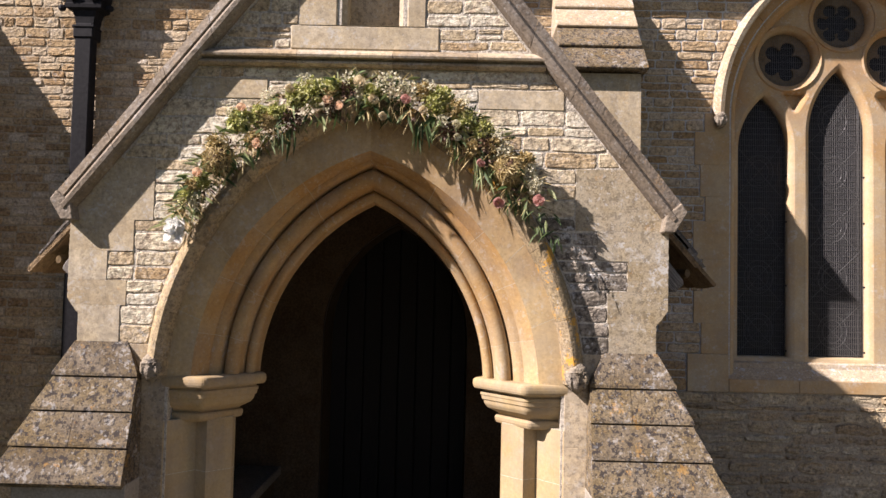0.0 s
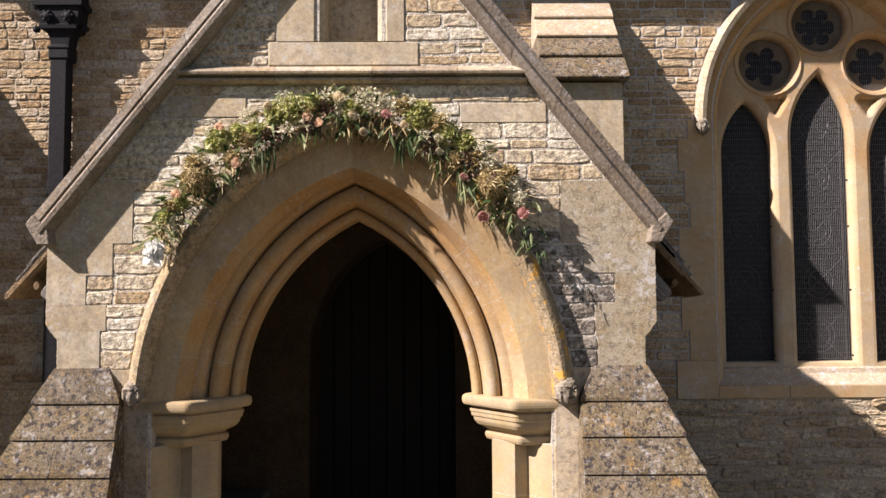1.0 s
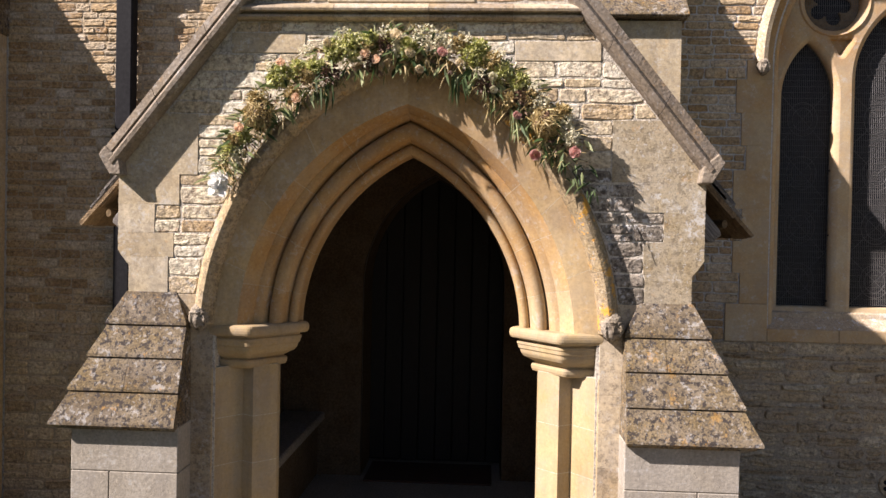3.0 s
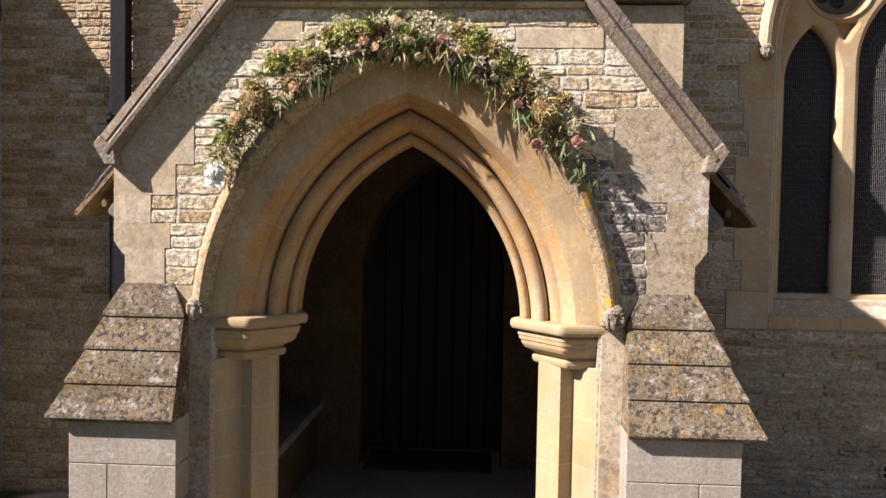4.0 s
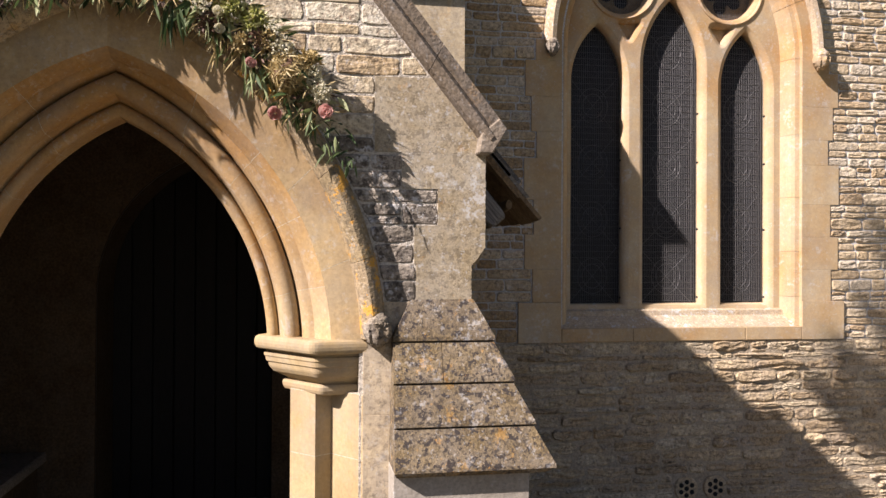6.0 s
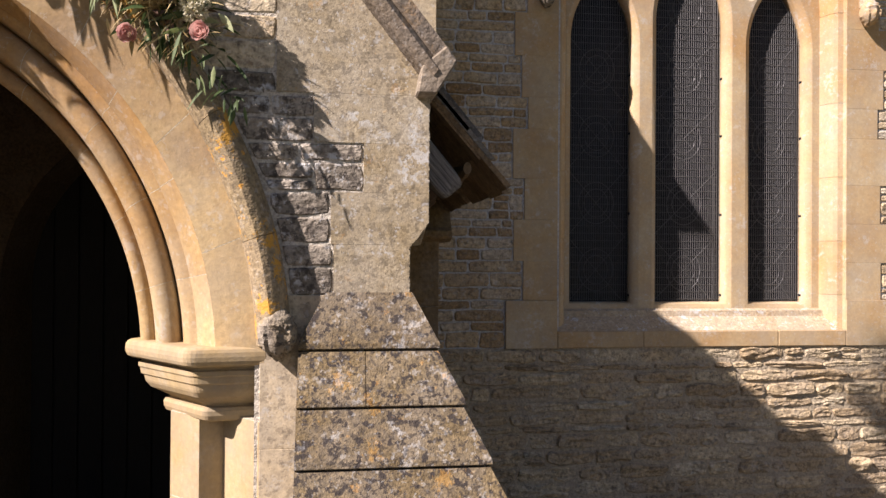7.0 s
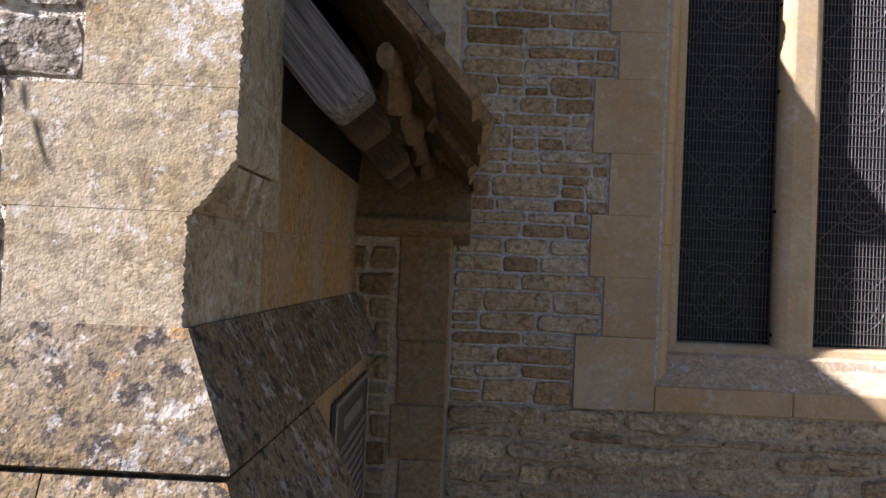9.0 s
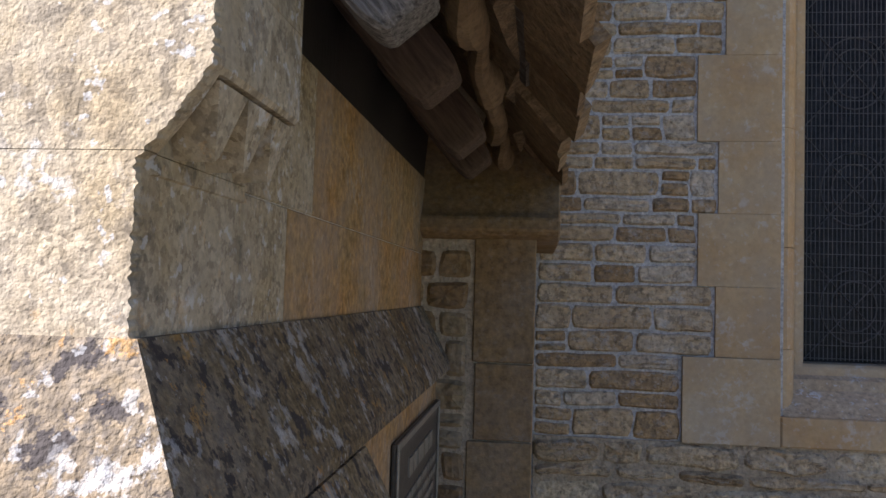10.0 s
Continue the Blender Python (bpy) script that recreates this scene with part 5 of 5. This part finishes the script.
me = plate("west_pointing", [[(-4.16, 1.238), (-1.75, 1.238), (-1.2, 3.6), (-1.2, 5.2), (-4.16, 5.2)]], W + 0.0065, W + 0.0095)
me.materials.append(LOWMORTAR)
part("west_pointing", me, LOWMORTAR, wall_church)
# rubble on the face of the buttress beside the porch
quads = courses(lambda z: [(0.88, 1.298)], 0.0, 1.88, (0.07, 0.12), (0.1, 0.2), 0.012, rnd)
lay(quads, 6.130, 0.006, BUTTST, wb, rnd)

# ---- churchyard tree whose crown shades the wall east of the window ----
BARK = plain("grey_bark", (0.07, 0.055, 0.04), (0.16, 0.13, 0.10), 12, 0.9, bump=0.8, stretch=(4, 4, 0.6), dist=0.03)
TREELEAF = plain("tree_leaf", (0.035, 0.07, 0.018), (0.08, 0.13, 0.035), 6, 0.6, bump=0.1)
trn = random.Random(8)
tree = thing("tree", (-3.2, 1.5, GROUND), "tall leafy churchyard tree beside the path", "tree")
bole = [Vector((-3.2, 1.5, GROUND)), Vector((-3.22, 1.52, 2.0)), Vector((-3.15, 1.5, 4.5)), Vector((-3.3, 1.6, 7.2)), Vector((-3.5, 1.75, 9.0))]
part("trunk", loft([[c + Vector((r * (1 + 0.1 * math.sin(3 * a + k)) * math.cos(a), r * math.sin(a), 0)) for a in [q * math.pi / 6 for q in range(12)]] for k, (c, r) in enumerate(zip(bole, (0.34, 0.24, 0.20, 0.15, 0.08)))]), BARK, tree, smooth=True)
clumps = [(-4.45, 2.2, 9.75, 0.36), (-4.05, 2.30, 10.05, 0.42), (-3.9, 2.2, 9.5, 0.36), (-3.5, 2.2, 10.0, 0.5), (-4.97, 2.33, 9.10, 0.19), (-4.62, 2.36, 9.20, 0.25), (-4.1, 2.30, 9.4, 0.34), (-3.3, 1.9, 10.9, 0.6), (-2.7, 1.6, 10.2, 0.6), (-3.4, 1.3, 9.9, 0.6), (-2.8, 2.1, 9.4, 0.5)]
for x, y, z, r in clumps:
    bm = bmesh.new()
    a, b = Vector((-3.45, 1.72, 8.7)), Vector((x, y, z))
    m = (a + b) / 2 + Vector((0, 0, -0.12))
    rod(bm, a, m, 0.045, 0.03, 6)
    rod(bm, m, b, 0.03, 0.012, 6)
    part("limb", bm, BARK, tree)
v, f = [], []
for x, y, z, r in clumps:
    for _ in range(int(2500 * r)):
        d = Vector((trn.gauss(0, 1), trn.gauss(0, 1), trn.gauss(0, 0.8))).normalized() * r * trn.random() ** 0.45
        c = Vector((x, y, z)) + d * (1 + 0.25 * noise.noise(d * 4))
        p = Vector((trn.uniform(-1, 1), trn.uniform(-1, 1), trn.uniform(-0.7, 0.4))).normalized()
        q = p.cross(Vector((trn.uniform(-1, 1), trn.uniform(-1, 1), trn.uniform(-1, 1)))).normalized()
        ln, wd, n = trn.uniform(0.05, 0.09), trn.uniform(0.018, 0.03), len(v)
        v += [c, c + p * ln * 0.45 + q * wd, c + p * ln, c + p * ln * 0.45 - q * wd]
        f.append((n, n + 1, n + 2, n + 3))
me = bpy.data.meshes.new("crown")
me.from_pydata([tuple(c) for c in v], [], f)
me.materials.append(TREELEAF)
tagged(part("crown", me, TREELEAF, tree, "green leafy crown"), kind="stuff")

# ---- unseen yews added west and south, to block sky light from the porch ----
YEW = plain("yew_foliage", (0.012, 0.022, 0.008), (0.035, 0.055, 0.018), 3, 0.7, bump=0.2)


def yew(x, y, height, spread):
    t = thing("screen_yew", (x, y, GROUND), "unseen dark spreading yew, added to cut sky light on the porch", "tree", "churchyard yews")
    rings = []
    for k, (z, r) in enumerate(((GROUND, 0.42), (0.6, 0.32), (1.6, 0.30), (height * 0.6, 0.14))):
        rings.append([(x + r * (1 + 0.2 * math.sin(4 * q + k)) * math.cos(q), y + r * math.sin(q), z) for q in [p * math.pi / 6 for p in range(12)]])
    part("trunk", loft(rings), BARK, t, smooth=True)
    v, f = [], []
    for _ in range(2600):
        u, a = trn.random(), trn.uniform(0, 2 * math.pi)
        z = GROUND + 0.5 + (height - 0.5) * u
        r = spread * math.sqrt(max(0.02, math.sin(math.pi * (0.18 + 0.80 * u)))) * (0.72 + 0.5 * noise.noise((math.cos(a) * 1.7 + x, math.sin(a) * 1.7 + y, z * 0.9))) * trn.uniform(0.75, 1.05)
        c = Vector((x + r * math.cos(a), y + r * math.sin(a), z))
        p = Vector((trn.uniform(-1, 1), trn.uniform(-1, 1), trn.uniform(-1, 0.4))).normalized()
        q = p.cross(Vector((trn.uniform(-1, 1), trn.uniform(-1, 1), trn.uniform(-1, 1)))).normalized()
        ln, wd, n = trn.uniform(0.25, 0.5), trn.uniform(0.08, 0.16), len(v)
        v += [c, c + p * ln * 0.5 + q * wd, c + p * ln, c + p * ln * 0.5 - q * wd]
        f.append((n, n + 1, n + 2, n + 3))
    me = bpy.data.meshes.new("crown")
    me.from_pydata([tuple(c) for c in v], [], f)
    me.materials.append(YEW)
    tagged(part("crown", me, YEW, t), kind="stuff")


for x, y, height, spread in ((-9.5, 8.5, 5.6, 2.2), (-9.2, 4.6, 5.4, 2.3), (-9.6, 0.8, 5.8, 2.4), (-9.0, -3.2, 6.0, 2.4), (-7.0, -7.0, 5.2, 2.4), (-3.0, -8.6, 5.6, 2.5)):
    yew(x, y, height, spread)

# ---- flower garland over the arch ----
def leafy(name, tones, trans=0.3, rough=0.6):
    m, t, b = nodes_of(name)
    isl = t.nodes.new("ShaderNodeNewGeometry").outputs["Random Per Island"]
    info = t.nodes.new("ShaderNodeObjectInfo").outputs["Random"]
    pos = t.nodes.new("ShaderNodeNewGeometry").outputs["Position"]
    f = calc(t, "FRACT", calc(t, "ADD", isl, info))
    n = len(tones)
    col = ramp(t, f, [(i / max(1, n - 1), c) for i, c in enumerate(tones)])
    col = mix(t, 0.5, col, ramp(t, tex(t, "ShaderNodeTexNoise", 70, 4, 0.6, pos).outputs[0], [(0.3, (0.35, 0.35, 0.35)), (0.7, (0.65, 0.65, 0.65))]), "OVERLAY")
    t.links.new(col, b.inputs["Base Color"])
    b.inputs["Roughness"].default_value = rough
    b.inputs["Specular IOR Level"].default_value = 0.3
    tr = t.nodes.new("ShaderNodeBsdfTranslucent")
    t.links.new(col, tr.inputs[0])
    mx = t.nodes.new("ShaderNodeMixShader")
    mx.inputs[0].default_value = trans
    t.links.new(b.outputs[0], mx.inputs[1])
    t.links.new(tr.outputs[0], mx.inputs[2])
    t.links.new(mx.outputs[0], t.nodes["Material Output"].inputs["Surface"])
    return m


LEAFDARK = leafy("dark_leaf", [(0.022, 0.042, 0.014), (0.05, 0.085, 0.026), (0.10, 0.14, 0.05)])
LEAFGREY = leafy("eucalyptus_leaf", [(0.07, 0.10, 0.035), (0.18, 0.225, 0.085), (0.44, 0.47, 0.26)], 0.3)
LEAFLIME = leafy("lime_flower", [(0.22, 0.25, 0.05), (0.50, 0.50, 0.17), (0.78, 0.76, 0.46)], 0.35)
STRAW = leafy("dried_straw", [(0.30, 0.22, 0.09), (0.46, 0.36, 0.16), (0.60, 0.50, 0.28)], 0.25)
BROWN = leafy("dried_brown", [(0.06, 0.035, 0.025), (0.12, 0.07, 0.045), (0.18, 0.11, 0.07)], 0.1)
CREAM = leafy("cream_petal", [(0.72, 0.62, 0.44), (0.82, 0.74, 0.56)], 0.25)
PEACH = leafy("peach_petal", [(0.74, 0.53, 0.38), (0.82, 0.66, 0.50)], 0.3)
PINK = leafy("pink_petal", [(0.58, 0.32, 0.29), (0.66, 0.44, 0.39)], 0.3)
WHITE = leafy("white_petal", [(0.74, 0.74, 0.70), (0.82, 0.82, 0.79)], 0.3)
PALE = leafy("pale_floret", [(0.56, 0.53, 0.36), (0.72, 0.68, 0.50), (0.82, 0.79, 0.66)], 0.3)

grn = random.Random(21)
SPINE = [(-1.43, 2.33), (-1.38, 2.45), (-1.215, 2.69), (-1.05, 2.84), (-0.806, 2.985), (-0.50, 3.065), (-0.26, 3.055), (0.012, 2.95), (0.19, 2.81), (0.345, 2.665), (0.45, 2.545), (0.575, 2.30)]
THICK = [0.03, 0.05, 0.085, 0.095, 0.105, 0.10, 0.10, 0.10, 0.10, 0.10, 0.085, 0.03]


def along(u):
    """A point of the garland's spine, its outward way and half thickness, for u from 0 to 1."""
    s = u * (len(SPINE) - 1)
    i = min(int(s), len(SPINE) - 2)
    f = s - i
    a, b = SPINE[i], SPINE[i + 1]
    x, z = a[0] + (b[0] - a[0]) * f, a[1] + (b[1] - a[1]) * f
    d = Vector((b[0] - a[0], 0, b[1] - a[1])).normalized()
    return Vector((x, F - 0.075, z)), Vector((-d.z, 0, d.x)), THICK[i] + (THICK[i + 1] - THICK[i]) * f


def leaf(v, f, base, way, length, width, droop=0.0):
    """Adds one folded, curved leaf to the lists of points and faces."""
    way = way.normalized()
    side = way.cross(Vector((grn.uniform(-1, 1), grn.uniform(-1, 1), grn.uniform(-1, 1)))).normalized()
    up = side.cross(way)
    n = len(v)
    for s, w in ((0.0, 0.12), (0.3, 0.9), (0.6, 0.85), (0.85, 0.4), (1.0, 0.02)):
        c = base + way * (length * s) + Vector((0, 0, -droop * length * s * s))
        for k in (-1, 0, 1):
            v.append(c + side * (width * w * k) + up * (width * w * (0.35 if k else 0.0)))
    for r in range(4):
        for k in range(2):
            a = n + r * 3 + k
            f.append((a, a + 1, a + 4, a + 3))


def joined(name, v, f, material, parent, label="", stuff=True):
    me = bpy.data.meshes.new(name)
    me.from_pydata([tuple(c) for c in v], [], f)
    me.materials.append(material)
    me.polygons.foreach_set("use_smooth", [True] * len(me.polygons))
    ob = part(name, me, material, parent, label)
    return tagged(ob, kind="stuff") if stuff else ob


garland = thing("flower_garland", (CX, F - 0.08, 2.9), "garland of dried flowers, roses and green foliage over the arch", "garland")


def spray(name, material, count, u0, u1, length, width, out=0.6, down=0.4, front=0.6, droop=0.3, spread=1.0, label=""):
    v, f = [], []
    for _ in range(count):
        u = grn.uniform(u0, u1)
        c, o, th = along(u)
        r = grn.uniform(-1, 1) * th * spread
        base = c + o * r + Vector((grn.uniform(-0.03, 0.03), grn.uniform(-0.07, 0.045), 0))
        way = o * (r / th * out + grn.uniform(-0.5, 0.5)) + Vector((grn.uniform(-0.9, 0.9), -front * grn.uniform(0.1, 1.0), -down * grn.uniform(0.0, 1.4)))
        leaf(v, f, base, way, grn.uniform(*length), grn.uniform(*width), droop * grn.uniform(0.3, 1.2))
    return joined(name, v, f, material, garland, label)


spray("foliage", LEAFDARK, 280, 0.10, 0.92, (0.045, 0.10), (0.006, 0.014), label="dark green narrow leaves")
spray("foliage", LEAFGREY, 430, 0.08, 0.92, (0.05, 0.10), (0.006, 0.013), label="grey-green leaves")
spray("foliage", LEAFGREY, 60, 0.0, 0.10, (0.05, 0.09), (0.004, 0.008))
spray("foliage", STRAW, 60, 0.0, 0.12, (0.04, 0.09), (0.003, 0.006))
spray("foliage", LEAFDARK, 34, 0.90, 1.0, (0.04, 0.07), (0.004, 0.008), droop=0.7)
spray("dried_stem", STRAW, 1300, 0.05, 0.93, (0.03, 0.09), (0.0015, 0.004), out=1.0, label="dried straw-coloured stems")
spray("dried_seedhead", BROWN, 420, 0.08, 0.92, (0.02, 0.05), (0.004, 0.009), label="dark brown dried seed heads")


def tuft(name, material, x, z, r, count, size, dy=-0.12, label=""):
    """A loose head of tiny florets."""
    v, f = [], []
    for _ in range(count):
        d = Vector((grn.gauss(0, 1), grn.gauss(0, 1) - 0.5, grn.gauss(0, 1))).normalized() * r * grn.random() ** 0.4
        c = Vector((x, F + dy, z)) + Vector((d.x, d.y * 0.7, d.z))
        for _k in range(3):
            leaf(v, f, c, d + Vector((grn.uniform(-1, 1), grn.uniform(-1, 1), grn.uniform(-1, 1))) * r, size * grn.uniform(0.7, 1.5), size * 0.38)
    return joined(name, v, f, material, garland, label)


for x, z, r in ((-0.72, 3.06, 0.085), (-1.10, 2.90, 0.07), (-0.05, 3.02, 0.08), (-0.60, 3.09, 0.05), (-0.90, 2.95, 0.05), (0.10, 2.93, 0.06), (-0.40, 3.06, 0.05), (-1.00, 2.93, 0.05), (-0.80, 3.04, 0.06), (-0.50, 3.10, 0.04), (-1.36, 2.50, 0.045), (0.20, 2.88, 0.05), (-0.02, 3.05, 0.05), (-1.29, 2.58, 0.04)):
    tuft("lime_flowerhead", LEAFLIME, x, z, r, 220, 0.018, label="fluffy yellow-green florets")
for x, z, r in ((-0.28, 3.11, 0.075), (-0.20, 3.07, 0.06), (-0.46, 3.07, 0.055), (0.30, 2.76, 0.07), (0.44, 2.66, 0.05), (-1.33, 2.47, 0.05)):
    tuft("pale_flowerhead", PALE, x, z, r, 130, 0.014, label="small pale dried florets")
tuft("scabious_head", PALE, 0.475, 2.585, 0.042, 110, 0.012, -0.14, "round whitish flower head")
for x, z, r in ((-0.82, 2.92, 0.055), (-0.52, 3.08, 0.05), (-0.60, 2.98, 0.05), (0.02, 2.86, 0.05), (0.22, 2.80, 0.05)):
    tuft("brown_flowerhead", BROWN, x, z, r, 80, 0.016, -0.13, "dark dried flower cluster")


def nest(x, z, r):
    """A dried globe flower: a ball of curling straw."""
    v, f = [], []
    bm = bmesh.new()
    bmesh.ops.create_icosphere(bm, subdivisions=3, radius=r * 0.80, matrix=Matrix.Translation((x, F - 0.11, z)))
    part("globe_heart", bm, BROWN, garland, "dark core of the flower globe")
    for _ in range(900):
        d = Vector((grn.gauss(0, 1), grn.gauss(0, 1), grn.gauss(0, 1))).normalized()
        c = Vector((x, F - 0.11, z)) + d * r * grn.uniform(0.80, 1.0)
        way = d.cross(Vector((grn.uniform(-1, 1), grn.uniform(-1, 1), grn.uniform(-1, 1)))).normalized() + d * grn.uniform(-0.05, 0.35)
        leaf(v, f, c, way, r * grn.uniform(0.35, 0.7), 0.0032, 0.1)
    joined("dried_globe", v, f, STRAW, garland, "large dried straw-coloured flower globe")


nest(-1.205, 2.70, 0.082)
nest(0.335, 2.675, 0.086)

for x, z, r in ((-1.22, 2.78, 0.05), (-0.95, 2.90, 0.045), (-0.62, 3.05, 0.05), (0.05, 2.98, 0.06), (0.24, 2.80, 0.05), (0.42, 2.72, 0.05), (-1.02, 2.80, 0.045), (-0.12, 3.08, 0.05), (0.14, 2.78, 0.04), (-1.33, 2.55, 0.04)):
    tuft("dried_flowerhead", STRAW, x, z, r, 150, 0.014, -0.13, label="feathery straw-coloured dried flowerhead")

for x, z, r in ((-0.75, 3.12, 0.045), (-0.52, 3.14, 0.04), (-0.36, 3.13, 0.05), (-0.10, 3.10, 0.045), (0.10, 3.02, 0.045), (-0.95, 3.04, 0.04), (-1.14, 2.95, 0.035), (0.27, 2.86, 0.04), (0.47, 2.60, 0.035), (-0.62, 2.98, 0.035), (-0.02, 2.92, 0.03)):
    tuft("pale_flowerhead", PALE, x, z, r, 45, 0.010, -0.15, label="airy sprays of tiny cream flowers")


def rose(x, z, r, material, dy=-0.165):
    """Cupped petals in a spiral."""
    v, f = [], []
    face = Vector((grn.uniform(-0.4, 0.4), -1, grn.uniform(-0.2, 0.5))).normalized()
    q = face.to_track_quat("Z", "Y")
    for k in range(15):
        a = k * 2.4
        rr = r * (0.22 + 0.78 * (k / 14))
        n = len(v)
        for i in range(4):
            h = i / 3
            for j in (-1, -0.4, 0.4, 1):
                b = a + j * (1.0 - 0.25 * h)
                rad = rr * (0.55 + 0.5 * math.sin(h * 1.9)) + (0.12 * r * h * h if k > 8 else 0)
                p = Vector((rad * math.cos(b), rad * math.sin(b), r * (h * 1.05 - 0.45) - 0.25 * r * (k / 14) * h))
                v.append(Vector((x, F + dy, z)) + q @ p)
        for i in range(3):
            for j in range(3):
                c = n + i * 4 + j
                f.append((c, c + 1, c + 5, c + 4))
    ob = joined("rose", v, f, material, garland, "", False)
    return ob


for x, z, r, m in ((-0.625, 3.015, 0.026, PEACH), (-0.565, 2.985, 0.024, PEACH), (-0.46, 3.115, 0.032, CREAM), (-0.385, 3.02, 0.026, CREAM), (-0.335, 2.935, 0.022, CREAM), (-0.215, 3.025, 0.026, PINK), (-0.99, 2.775, 0.026, PEACH), (-1.08, 2.965, 0.024, PEACH), (0.495, 2.505, 0.030, PINK), (0.285, 2.49, 0.028, PINK), (0.185, 2.695, 0.022, PINK), (-1.30, 2.615, 0.026, PEACH), (-0.69, 3.06, 0.024, LEAFLIME), (-0.40, 3.075, 0.030, LEAFLIME), (-0.83, 3.07, 0.024, CREAM), (0.055, 2.90, 0.022, PALE), (0.06, 2.83, 0.020, PALE), (-0.12, 2.97, 0.022, CREAM)):
    rose(x, z, r, m)


def trail(x, z, count, length, material, name="trailing_leaves"):
    v, f = [], []
    for _ in range(count):
        c = Vector((x + grn.uniform(-0.05, 0.05), F - 0.10 + grn.uniform(-0.06, 0.03), z + grn.uniform(-0.02, 0.05)))
        leaf(v, f, c, Vector((grn.uniform(-0.35, 0.35), grn.uniform(-0.5, 0.0), -1)), grn.uniform(0.6, 1.1) * length, grn.uniform(0.004, 0.009), 0.2)
    joined(name, v, f, material, garland, "long drooping leaves")


for x, z, n, ln, m in ((-0.85, 2.86, 12, 0.13, LEAFDARK), (-0.13, 2.88, 14, 0.16, LEAFDARK), (-0.56, 2.95, 7, 0.09, LEAFDARK), (0.05, 2.86, 8, 0.11, LEAFGREY), (0.20, 2.68, 12, 0.13, LEAFGREY), (0.40, 2.50, 8, 0.09, LEAFDARK), (-0.40, 2.95, 5, 0.06, STRAW), (0.07, 2.76, 5, 0.10, STRAW), (0.53, 2.38, 4, 0.06, LEAFGREY), (0.575, 2.30, 6, 0.05, LEAFDARK), (-1.13, 2.66, 9, 0.10, STRAW), (0.25, 2.52, 4, 0.06, STRAW)):
    trail(x, z, n, ln, m)

# crumpled white bow at the garland's foot
v, f = [], []
for _ in range(70):
    c = Vector((-1.405 + grn.uniform(-0.022, 0.022), F - 0.175 + grn.uniform(-0.03, 0.03), 2.315 + grn.uniform(-0.04, 0.04)))
    leaf(v, f, c, Vector((grn.uniform(-1, 1), grn.uniform(-1, 0.3), grn.uniform(-1, 0.6))), grn.uniform(0.03, 0.05), grn.uniform(0.018, 0.03))
joined("white_bow", v, f, WHITE, garland, "crumpled white fabric bow", False)
